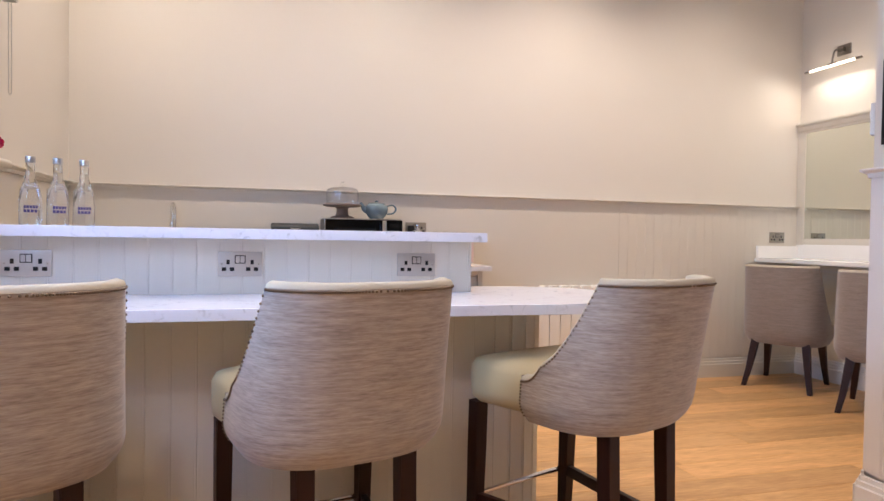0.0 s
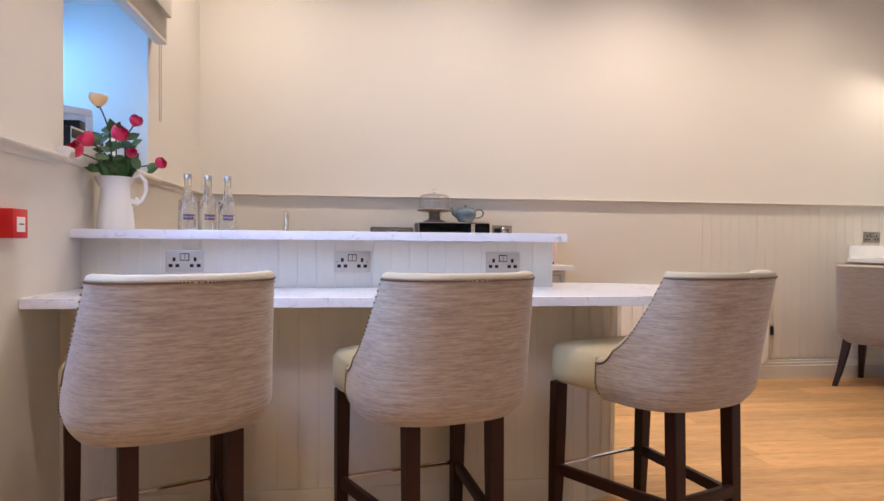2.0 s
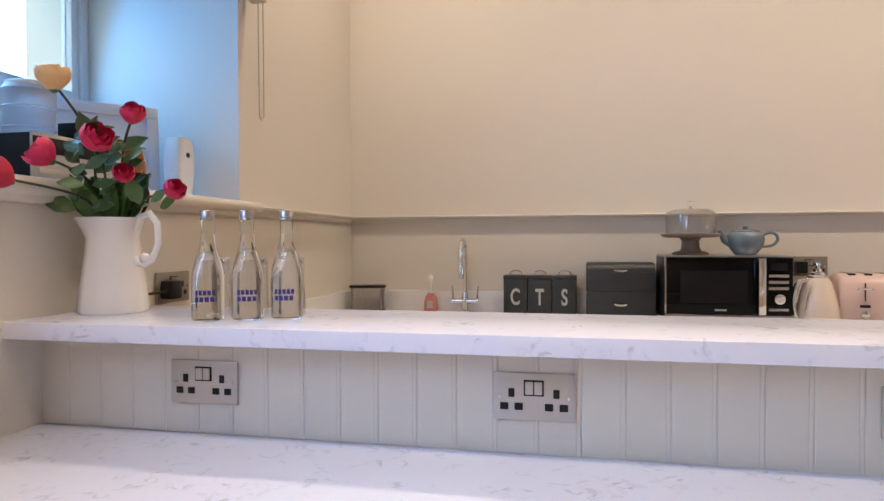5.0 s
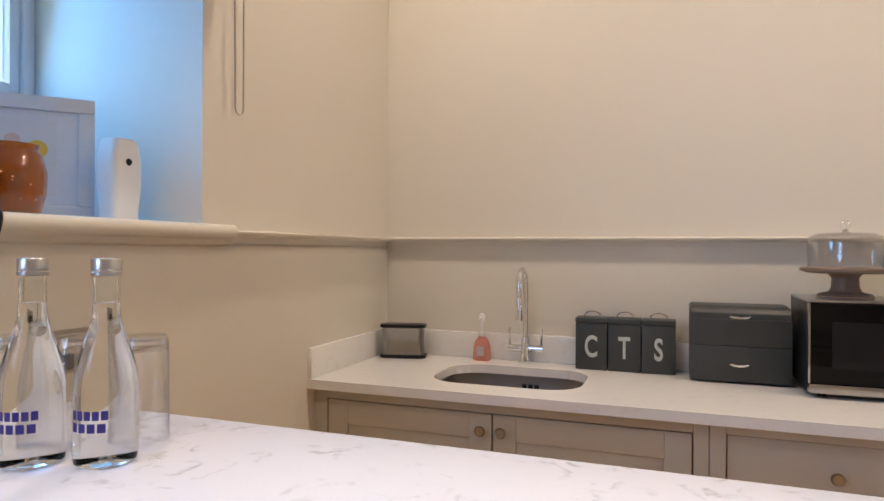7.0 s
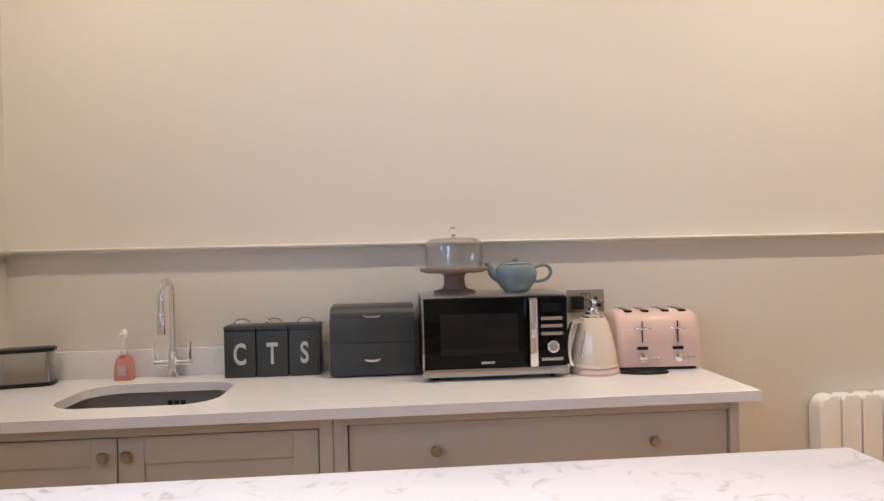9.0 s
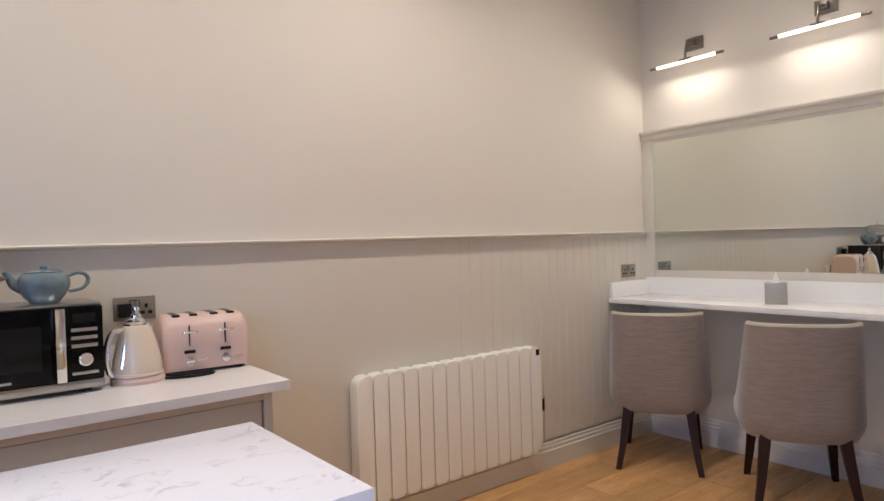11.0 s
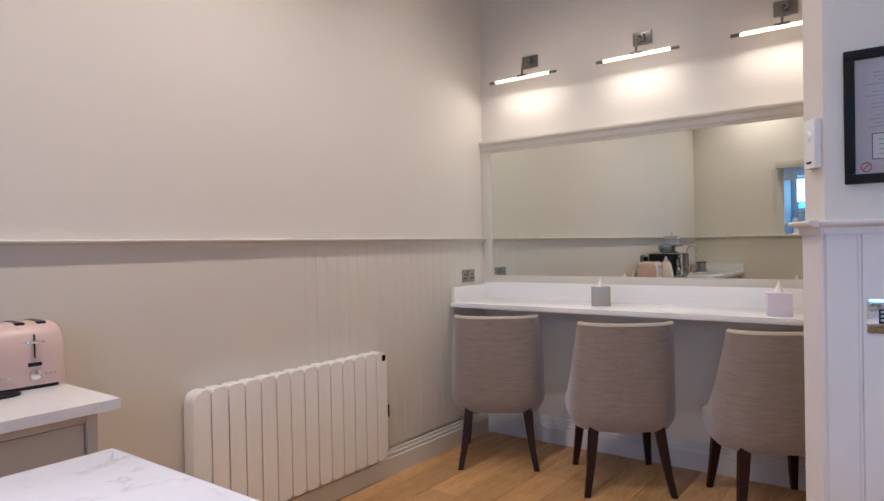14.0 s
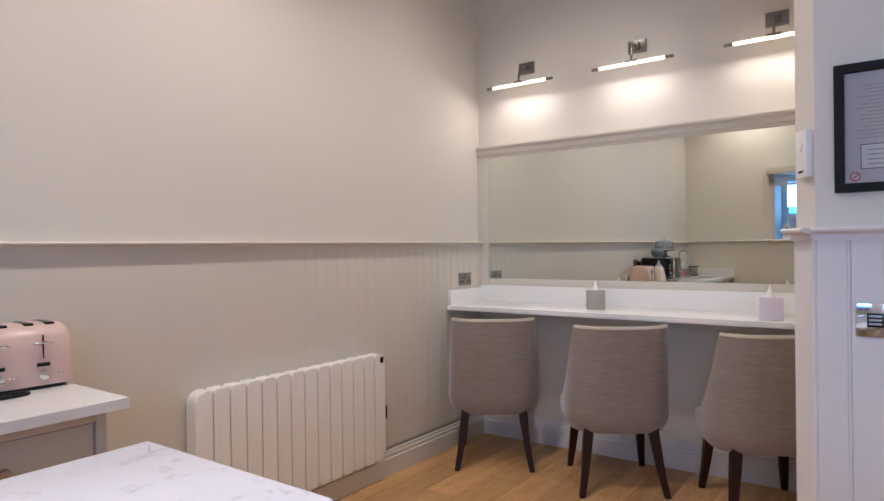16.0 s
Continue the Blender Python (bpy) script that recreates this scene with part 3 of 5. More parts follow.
for b in ((0.702, 0.742, 0.10, 0.869), (1.886, 1.915, 0.10, 0.869), (0.742, 1.886, 0.838, 0.869)):
    part("face_frame", box(b[0], b[1], 3.352, 3.384, b[2], b[3], 0.002), CABINET, drawer_unit)
for z0, z1, kz in ((0.655, 0.834, 0.757), (0.40, 0.648, 0.53), (0.12, 0.393, 0.27)):
    panel_door(drawer_unit, 0.746, 1.882, z0, z1, [(0.995, kz), (1.643, kz)], False)

tap = thing("mixer_tap", pose(0.09, 3.865, CT), "chrome two-lever kitchen mixer tap", "tap")
part("base", lathe([(0, 0), (0.027, 0), (0.027, 0.008), (0.018, 0.014), (0.016, 0.09), (0.0125, 0.10)], 24), CHROME, tap)
part("spout", tube([(0, 0, 0.09), (0, 0, 0.28)] + arc((0, -0.055, 0.295), 0.055, 5, 178, 10, "yz") + [(0, -0.11, 0.25), (0, -0.11, 0.20)], 0.0105, 14), CHROME, tap)
part("nozzle", lathe([(0, 0), (0.014, 0), (0.014, 0.07), (0.011, 0.08)], 18, m=Matrix.Translation((0, -0.11, 0.17))), CHROME, tap)
for s in (-1, 1):
    part("valve", tube([(s * 0.012, 0, 0.055), (s * 0.06, 0, 0.055), (s * 0.066, 0, 0.055)], 0.013, 14), CHROME, tap)
    part("lever", tube([(s * 0.058, 0, 0.06), (s * 0.06, -0.004, 0.09), (s * 0.062, -0.006, 0.13)], 0.006, 10, taper=0.0045), CHROME, tap)

soap = thing("soap_dispenser", pose(-0.078, 3.86, CT), "coral pink liquid soap bottle with pump", "soap bottle")
bm = bmesh.new()
rings = [[bm.verts.new((x, y, z)) for x, y in rounded(w, w * 0.66, w * 0.24, 4)] for z, w in ((0.0, 0.060), (0.004, 0.066), (0.05, 0.062), (0.075, 0.050), (0.088, 0.030))]
for u, w in zip(rings, rings[1:]):
    for i in range(len(u)):
        bm.faces.new((u[i], u[(i + 1) % len(u)], w[(i + 1) % len(u)], w[i]))
bm.faces.new(rings[0]), bm.faces.new(rings[-1])
part("bottle", bm, PEACH, soap)
part("neck", lathe([(0.016, 0.085), (0.012, 0.092), (0.012, 0.11), (0, 0.11)], 16), CLEAR, soap)
part("pump", lathe([(0.0045, 0.11), (0.0045, 0.15), (0.011, 0.152), (0.012, 0.168), (0.008, 0.178), (0, 0.18)], 16), WHITE, soap, "cream pump head")
part("pump_nozzle", tube([(0, 0, 0.165), (0, -0.035, 0.163)], 0.005, 8), WHITE, soap)
part("label", box(-0.014, 0.014, -0.0236, -0.0226, 0.02, 0.055), INK, soap, smooth=False)

holder = thing("steel_napkin_holder", pose(-0.385, 3.815, CT, 0, 0, 14), "brushed steel box with black top and base", "holder")
bm = bmesh.new()
rings = [[bm.verts.new((x, y, z)) for x, y in rounded(0.168 - 2 * g, 0.070 - 2 * g, 0.024)] for z, g in ((0.012, 0.0), (0.03, 0.002), (0.05, 0.0038), (0.066, 0.0042), (0.082, 0.0038), (0.10, 0.002), (0.119, 0.0))]
for u, w in zip(rings, rings[1:]):
    for i in range(len(u)):
        bm.faces.new((u[i], u[(i + 1) % len(u)], w[(i + 1) % len(u)], w[i]))
part("body", bm, STEELDARK, holder)
part("lid", slab(rounded(0.178, 0.08, 0.022), 0.118, 0.13, 0.003), BLACK, holder)
part("base", slab(rounded(0.178, 0.08, 0.022), 0.0, 0.014, 0.003), BLACK, holder)


def canister(letter, x):
    ob = thing("canister", pose(x, 3.855, CT), f"charcoal metal canister lettered {letter} with wire handle", "canister", "lettered canisters")
    part("body", box(-0.0545, 0.0545, -0.045, 0.045, 0, 0.165, 0.004), CHARCOAL, ob)
    part("lid", box(-0.0555, 0.0555, -0.046, 0.046, 0.1655, 0.183, 0.004), CHARCOAL, ob)
    part("handle", tube([(-0.03, 0, 0.183)] + [(0.03 * math.cos(a), 0, 0.187 + 0.018 * math.sin(a)) for a in (2.7, 2.3, 1.9, 1.57, 1.2, 0.8, 0.4)] + [(0.03, 0, 0.183)], 0.0028, 8), CHROME, ob)
    letters(letter, 0.105, 0.0006, STENCIL, ob, Matrix.Translation((0, -0.0455, 0.048)) @ pose(0, 0, 0, 90, 0, 0) @ Matrix.Diagonal((0.62, 1.0, 1, 1)))


canister("C", 0.337)
canister("T", 0.450)
canister("S", 0.563)

bin_ = thing("bread_bin", pose(0.808, 3.82, CT), "charcoal two-tier metal bread bin", "bread bin")
bm = bmesh.new()
side = [(-0.085, 0.005), (0.085, 0.005), (0.085, 0.225), (0.080, 0.238), (0.068, 0.246), (-0.045, 0.246), (-0.062, 0.242), (-0.076, 0.232), (-0.084, 0.214)]
a = [bm.verts.new((-0.147, y, z)) for y, z in side]
b = [bm.verts.new((0.147, y, z)) for y, z in side]
for i in range(len(side)):
    j = (i + 1) % len(side)
    bm.faces.new((a[i], a[j], b[j], b[i]))
bm.faces.new(a), bm.faces.new(b)
bmesh.ops.bevel(bm, geom=bm.edges[:], offset=0.005, segments=2, affect="EDGES")
part("body", bm, CHARCOAL, bin_)
part("drawer_front", box(-0.1475, 0.1475, -0.0885, -0.083, 0.008, 0.119, 0.002), CHARCOAL, bin_)
part("lid_front", box(-0.1475, 0.1475, -0.0885, -0.083, 0.121, 0.205, 0.002), CHARCOAL, bin_)
for z in (0.066, 0.216):
    part("handle", tube([(-0.028, -0.086, z), (-0.026, -0.100, z - 0.003), (0, -0.104, z - 0.006), (0.026, -0.100, z - 0.003), (0.028, -0.086, z)], 0.004, 8), CHROME, bin_)

mw = thing("microwave_oven", pose(1.219, 3.616, CT), "black and silver countertop microwave oven", "microwave")
part("case", box(-0.243, 0.243, 0.006, 0.285, 0.014, 0.28, 0.005), BLACK, mw)
part("top_cover", box(-0.2435, 0.2435, 0.002, 0.285, 0.2745, 0.2815, 0.002), BRUSHED, mw)
part("door", box(-0.243, 0.125, -0.016, 0.005, 0.043, 0.273, 0.004), GLOSS, mw)
part("door_window", box(-0.185, 0.075, -0.0185, -0.0155, 0.088, 0.222, 0.002), SCREEN, mw, "dark see-through door window")
part("bottom_trim", box(-0.243, 0.243, -0.018, 0.005, 0.015, 0.042, 0.003), POLISHED, mw, "polished steel strip")
part("handle", box(0.108, 0.136, -0.048, -0.022, 0.045, 0.272, 0.005), CHROME, mw)
for z in (0.07, 0.245):
    part("handle_mount", box(0.114, 0.130, -0.024, -0.015, z - 0.01, z + 0.01), BRUSHED, mw)
part("control_panel", box(0.127, 0.243, -0.016, 0.005, 0.043, 0.273, 0.004), GLOSS, mw)
part("display", box(0.158, 0.222, -0.0185, -0.0155, 0.222, 0.252), SCREEN, mw)
for z in (0.202, 0.177, 0.152):
    part("button_bar", box(0.153, 0.226, -0.020, -0.0155, z - 0.007, z + 0.004, 0.0015), BRUSHED, mw)
part("dial", lathe([(0.021, 0), (0.020, 0.018), (0.016, 0.021), (0, 0.021)], 28, m=pose(0.19, -0.016, 0.108, 90, 0, 0)), CHROME, mw)
part("button_bar", box(0.153, 0.226, -0.019, -0.0155, 0.060, 0.070, 0.0015), BRUSHED, mw)
part("edge_trim", box(-0.2445, -0.2385, -0.0175, 0.004, 0.043, 0.274, 0.001), POLISHED, mw, "thin silver edge")
part("badge", box(-0.05, -0.005, -0.0172, -0.0158, 0.056, 0.063), SILVER, mw)
for x in (-0.2, 0.2):
    for y in (0.03, 0.25):
        part("foot", lathe([(0.012, 0), (0.014, 0.014)], 12, m=Matrix.Translation((x, y, 0))), BLACK, mw)

MT = CT + 0.2815
stand = thing("cake_stand", pose(1.10, 3.755, MT), "turned grey-brown wooden cake stand with glass dome", "cake stand")
part("pedestal", lathe([(0, 0), (0.074, 0), (0.076, 0.006), (0.070, 0.012), (0.045, 0.018), (0.038, 0.03), (0.036, 0.06), (0.046, 0.074), (0, 0.074)], 40), STANDWOOD, stand)
part("plate", lathe([(0, 0.074), (0.10, 0.075), (0.122, 0.082), (0.122, 0.09), (0.116, 0.093), (0, 0.093)], 48), STANDWOOD, stand)
part("dome", lathe([(0.101, 0.0935), (0.103, 0.165), (0.098, 0.185), (0.075, 0.196), (0.0, 0.199), (0.0, 0.196), (0.073, 0.193), (0.0955, 0.182), (0.100, 0.165), (0.098, 0.0935)], 48), THIN, stand, "clear glass dome")
part("knob", lathe([(0, 0.199), (0.008, 0.200), (0.006, 0.206), (0.013, 0.214), (0.014, 0.226), (0.008, 0.234), (0, 0.236)], 20), CLEAR, stand)

pot = thing("teapot", pose(1.322, 3.76, MT) @ Matrix.Diagonal((1.14, 1.14, 0.97, 1)), "pale blue glazed round teapot", "teapot")
bm = lathe([(0, 0), (0.036, 0.0), (0.040, 0.006), (0.053, 0.024), (0.064, 0.05), (0.0665, 0.07), (0.063, 0.086), (0.054, 0.098), (0.046, 0.103), (0, 0.104)], 48)
for v in bm.verts:
    r = math.hypot(v.co.x, v.co.y)
    if r > 0.03:
        k = 1 + 0.014 * math.cos(16 * math.atan2(v.co.y, v.co.x))
        v.co.x, v.co.y = v.co.x * k, v.co.y * k
part("body", bm, BLUE, pot)
part("lid", lathe([(0.049, 0.101), (0.049, 0.105), (0.044, 0.108), (0.02, 0.112), (0.009, 0.113), (0.008, 0.117), (0.011, 0.121), (0.008, 0.126), (0, 0.127)], 32), BLUE, pot)
part("spout", tube([(-0.050, 0, 0.050), (-0.070, 0, 0.064), (-0.080, 0, 0.086), (-0.092, 0, 0.110)], 0.018, 14, taper=0.008), BLUE, pot)
part("handle", tube([(0.055, 0, 0.085), (0.085, 0, 0.097), (0.106, 0, 0.088), (0.111, 0, 0.065), (0.094, 0, 0.042), (0.06, 0, 0.035)], 0.0058, 10), BLUE, pot)

ket = thing("electric_kettle", pose(1.575, 3.675, CT), "cream-pink enamel kettle with chrome handle", "kettle")
part("power_base", lathe([(0, 0), (0.084, 0), (0.086, 0.01), (0.080, 0.022), (0, 0.022)], 40), PINK, ket)
part("body", lathe([(0.076, 0.022), (0.080, 0.035), (0.076, 0.075), (0.062, 0.135), (0.050, 0.175), (0.038, 0.195), (0, 0.196)], 44), KETTLE, ket)
part("band", lathe([(0.078, 0.022), (0.083, 0.026), (0.082, 0.034), (0.079, 0.036)], 40), KETTLE, ket)
part("lid", lathe([(0.040, 0.192), (0.040, 0.197), (0.030, 0.203), (0.028, 0.210), (0.018, 0.216), (0.016, 0.226), (0.008, 0.230), (0.007, 0.234), (0.013, 0.242), (0.012, 0.250), (0, 0.256)], 28), CHROME, ket, "chrome lid and finial")
part("handle", tube([(-0.042, -0.012, 0.178), (-0.075, -0.022, 0.175), (-0.094, -0.028, 0.14), (-0.10, -0.03, 0.09), (-0.092, -0.028, 0.045), (-0.075, -0.022, 0.03)], 0.010, 12), CHROME, ket, "curved chrome handle")
part("water_gauge", tube([(-0.058, -0.050, 0.055), (-0.048, -0.043, 0.105), (-0.038, -0.035, 0.150)], 0.006, 8), CHROME, ket, "narrow silver water gauge")
part("spout", tube([(0.022, 0.042, 0.145), (0.034, 0.064, 0.172), (0.038, 0.072, 0.185)], 0.020, 12, taper=0.012), KETTLE, ket)

toast = thing("four_slot_toaster", pose(1.815, 3.768, CT, 0, 0, -4), "blush pink four-slot toaster with chrome levers", "toaster")
bm = bmesh.new()
prof = [(-0.105, 0.012), (-0.108, 0.10), (-0.100, 0.165), (-0.075, 0.197), (-0.04, 0.206), (0.04, 0.206), (0.08, 0.197), (0.10, 0.165), (0.105, 0.012)]
for x, k in ((-0.15, 0.86), (-0.142, 0.95), (-0.125, 1.0), (0.125, 1.0), (0.142, 0.95), (0.15, 0.86)):
    ring = [bm.verts.new((x, y * (0.5 + 0.5 * k), 0.012 + (z - 0.012) * k)) for y, z in prof]
    if x > -0.15:
        for i in range(len(prof) - 1):
            bm.faces.new((last[i], last[i + 1], ring[i + 1], ring[i]))
        bm.faces.new((last[-1], last[0], ring[0], ring[-1]))
    else:
        bm.faces.new(ring)
    last = ring
bm.faces.new(last)
part("body", bm, PINK, toast, angle=50)
part("base", slab(rounded(0.28, 0.19, 0.03), 0, 0.013), BLACK, toast)
for x in (-0.096, -0.036, 0.036, 0.096):
    part("slot", box(x - 0.013, x + 0.013, -0.066, 0.06, 0.199, 0.2072, 0.003), BLACK, toast)
for x in (-0.062, 0.062):
    part("lever_track", box(x - 0.002, x + 0.002, -0.1095, -0.1035, 0.098, 0.172, 0.0008), BLACK, toast)
    part("lever", tube([(x - 0.028, -0.112, 0.146), (x - 0.012, -0.124, 0.149), (x + 0.012, -0.124, 0.149), (x + 0.028, -0.112, 0.146)], 0.0048, 10), CHROME, toast, "winged chrome lever")
    part("gauge", box(x - 0.019, x + 0.019, -0.1105, -0.1045, 0.072, 0.084, 0.002), BLACK, toast)
    part("dial", lathe([(0.017, 0), (0.015, 0.012), (0.009, 0.014), (0, 0.014)], 24, m=pose(x, -0.1055, 0.046, 90, 0, 0)), CHROME, toast)
    for dx in (0.03, 0.042, 0.054):
        part("button", lathe([(0.0035, 0), (0.003, 0.004), (0, 0.004)], 10, m=pose(x + dx, -0.106, 0.046, 90, 0, 0)), CHROME, toast)

cable = tagged(link("kettle_cable", tube([(1.648, 3.62, CT + 0.006), (1.70, 3.60, CT + 0.005), (1.755, 3.592, CT + 0.005), (1.80, 3.60, CT + 0.005), (1.808, 3.625, CT + 0.005), (1.77, 3.645, CT + 0.005), (1.70, 3.655, CT + 0.005), (1.66, 3.69, CT + 0.005)], 0.0048, 8), BLACK), "black kettle flex lying on the worktop", "cable")
tagged(link("toaster_cable", tube([(1.93, 3.82, CT + 0.02), (1.955, 3.80, CT + 0.006), (1.95, 3.86, CT + 0.006), (1.93, 3.89, CT + 0.02), (1.90, 3.895, CT + 0.1)], 0.004, 8), BLACK), "black toaster flex beside the toaster", "cable")


def socket(m, label, wide=0.146, gang=2, plug=False, metal=PLATE_SHADED):
    """A metal wall socket in its own plane: x along, y out of the wall (towards -y), z up."""
    ob = thing("wall_socket", m, label, "socket", "double wall sockets")
    part("plate", box(-wide / 2, wide / 2, -0.006, 0.0, -0.043, 0.043, 0.002), metal, ob)
    for s in ((-1, 1) if gang == 2 else (0,)):
        x = s * 0.040
        part("earth_slot", box(x - 0.0055, x + 0.0055, -0.0072, -0.0055, -0.001, 0.015, 0.001), BLACK, ob)
        for d in (-0.013, 0.013):
            part("pin_slot", box(x + d - 0.0075, x + d + 0.0075, -0.0072, -0.0055, -0.024, -0.011, 0.001), BLACK, ob)
    part("switch_surround", box(-0.018, 0.018, -0.0074, -0.0055, 0.002, 0.031, 0.001), BLACK, ob)
    for d in (-0.008, 0.008):
        part("rocker", box(d - 0.007, d + 0.007, -0.011, -0.007, 0.005, 0.028, 0.0015), metal, ob)
    for s in (-1, 1):
        part("screw", lathe([(0.0035, 0), (0.003, 0.002), (0, 0.002)], 10, m=pose(s * (wide / 2 - 0.012), -0.006, 0.0, 90, 0, 0)), CHROME, ob)
    if plug:
        part("plug", box(-0.064, -0.016, -0.045, -0.0075, -0.03, 0.022, 0.008), BLACK, ob, "black plug")
    return ob


socket(pose(1.623, NY - 0.010, 1.128), "dark-shaded metal double socket with a black plug", plug=True)
socket(pose(4.648, NY - 0.010, 1.112), "dark-shaded metal double socket above the vanity upstand")
socket(pose(WX + 0.010, 2.43, 1.120, 0, 0, 90), "dark-shaded metal double socket on the west wall", plug=True)

# radiator
rad = thing("radiator", pose(2.52, 3.845, 0.0), "white ribbed electric wall radiator", "radiator")
SEG, RN = 1.195 / 14, 14
RZ0, RZ1 = 0.135, 0.735


def rib_outline(first, last):
    """A rib seen from the front: square where it meets its neighbour, rounded at the radiator's ends."""
    x0, x1 = (0.0 if first else 0.0035), (SEG if last else SEG - 0.0035)
    pts = []
    for cx, cz, r, a0 in ((x1, RZ0, 0.045 if last else 0.014, -90), (x1, RZ1, 0.045 if last else 0.014, 0), (x0, RZ1, 0.045 if first else 0.014, 90), (x0, RZ0, 0.045 if first else 0.014, 180)):
        ox, oz = cx + (-r if cx == x1 else r), cz + (r if cz == RZ0 else -r)
        pts += [(ox + r * math.cos(radians(a0 + d)), oz + r * math.sin(radians(a0 + d))) for d in range(0, 91, 18)]
    return pts


for i in range(RN):
    bm = slab(rib_outline(i == 0, i == RN - 1), -0.07, 0.0, 0.012, seg=3)
    part("rib", moved(bm, pose(SEG * i, 0, 0, 90, 0, 0)), RADWHITE, rad)
part("core", box(0.02, 1.175, 0.058, 0.066, 0.15, 0.715), RADWHITE, rad, smooth=False)
part("bracket", box(0.25, 0.30, 0.06, 0.084, 0.3, 0.6), RADWHITE, rad)
part("bracket", box(0.90, 0.95, 0.06, 0.084, 0.3, 0.6), RADWHITE, rad)
part("display", box(1.155, 1.18, -0.004, 0.002, 0.685, 0.718, 0.001), SCREEN, rad, "small dark blue display")
part("side_switch", box(1.194, 1.206, 0.02, 0.045, 0.42, 0.48, 0.003), BLACK, rad)
spur = thing("fused_spur", pose(3.785, NY - 0.009, 0.375), "small dark metal outlet beside the radiator", "outlet")
part("plate", box(-0.022, 0.022, -0.012, 0.0, -0.045, 0.045, 0.003), PLATE, spur)
part("insert", box(-0.013, 0.013, -0.016, -0.011, -0.034, 0.034, 0.002), BLACK, spur)

# ---- breakfast bar ----
LT, LF, RY = 0.862, 1.52, 1.985
BT, BF, BB, BR = 1.090, 1.89, 2.225, 1.418
bar = thing("breakfast_bar", Matrix(), "pale tongue-and-groove breakfast bar base with rounded end", "bar")
core = [(WX, 1.815), (1.42, 1.815)] + [(1.42 + 0.265 * math.cos(radians(a)), 2.08 + 0.265 * math.sin(radians(a))) for a in range(-80, 91, 10)] + [(WX, 2.345)]
part("carcass", slab(core, 0.0, LT - 0.035), BARPAINT, bar, smooth=False)
part("raised_core", box(WX, 1.375, RY + 0.010, 2.20, LT, BT - 0.036), BARPAINT, bar, smooth=False)
part("end_panel", box(1.375, 1.387, RY + 0.0, 2.20, LT, BT - 0.036, 0.001), BARPAINT, bar, smooth=False)
part("kick_board", box(WX, 1.40, 1.795, 1.806, 0.0, 0.11, 0.003), BARPAINT, bar)
boards(bar, BARPAINT, (WX, RY + 0.010), (1.375, RY + 0.010), LT, BT - 0.036, (0, -1), groove=0.0011)
boards(bar, BARPAINT, (WX, 1.815), (1.42, 1.815), 0.0, LT - 0.036, (0, -1), groove=0.0011)
for a in range(-90, 90, 15):
    p = [(1.42 + 0.265 * math.cos(radians(t)), 2.08 + 0.265 * math.sin(radians(t))) for t in (a, a + 15)]
    mid = radians(a + 7.5)
    boards(bar, BARPAINT, p[0], p[1], 0.0, LT - 0.036, (math.cos(mid), math.sin(mid)))

low = thing("lower_bar_top", Matrix(), "white quartz lower bar top with rounded end", "worktop")
ROUND = [(1.575 + 0.40 * math.cos(radians(a)), 1.92 + (0.40 if a < 0 else 0.335) * math.sin(radians(a))) for a in range(-90, 91, 6)]
part("top_slab", slab([(WX + 0.001, LF)] + ROUND + [(1.39, 2.255), (1.39, RY - 0.001), (WX + 0.001, RY - 0.001)], LT - 0.034, LT, 0.003), QUARTZ, low)
high = thing("raised_bar_top", Matrix(), "white veined quartz raised bar shelf", "worktop")
part("top_slab", box(WX + 0.001, BR, BF, BB, BT - 0.035, BT, 0.003), QUARTZ, high)
for x in (-0.118, 0.537, 1.168):
    socket(pose(x, RY - 0.0005, 0.967), "brushed steel double socket in the bar riser", metal=PLATE)

# red call point and steel plate on the west wall
call = thing("fire_call_point", pose(WX, 1.453, 1.098), "red fire alarm call point on the wall", "fire alarm")
part("housing", box(0, 0.045, -0.044, 0.044, -0.045, 0.045, 0.004), RED, call)
part("panel", box(0.0445, 0.047, -0.024, 0.024, -0.026, 0.020, 0.001), WHITE, call, "white press panel")
part("arrow", box(0.0468, 0.048, -0.014, 0.014, -0.004, 0.0), BLACK, call, smooth=False)
plate = thing("switch_plate", pose(WX, 1.347, 1.098), "brushed steel light switch plate on the wall", "switch")
part("plate", box(0, 0.008, -0.043, 0.043, -0.043, 0.043, 0.002), BRUSHED, plate)
part("rocker", box(0.0075, 0.012, -0.01, 0.01, -0.014, 0.014, 0.001), BLACK, plate)

# jug of flowers
jug = thing("ceramic_jug", pose(-0.412, 2.09, BT), "white glazed fluted pitcher full of artificial flowers", "jug")
bm = lathe([(0, 0.0), (0.064, 0.0), (0.067, 0.006), (0.062, 0.06), (0.053, 0.13), (0.050, 0.165), (0.054, 0.19), (0.062, 0.212), (0.059, 0.212), (0.050, 0.188), (0.046, 0.165), (0.05, 0.13), (0.056, 0.02), (0, 0.012)], 40)
for v in bm.verts:
    a = math.atan2(v.co.y, v.co.x)
    k = 1 - 0.028 * abs(math.sin(5 * a)) if v.co.z < 0.18 else 1 + 0.16 * max(0, math.cos(a - 3.4)) ** 6
    k *= 1.12
    v.co.x, v.co.y = v.co.x * k, v.co.y * k
part("body", bm, CERAMIC, jug, angle=40)
part("handle", tube([(0.048, 0.0, 0.175), (0.068, 0, 0.212), (0.094, 0, 0.221), (0.114, 0, 0.198), (0.116, 0, 0.155), (0.100, 0, 0.118), (0.080, 0, 0.106), (0.064, 0, 0.112), (0.058, 0, 0.122)], 0.0078, 12), CERAMIC, jug)
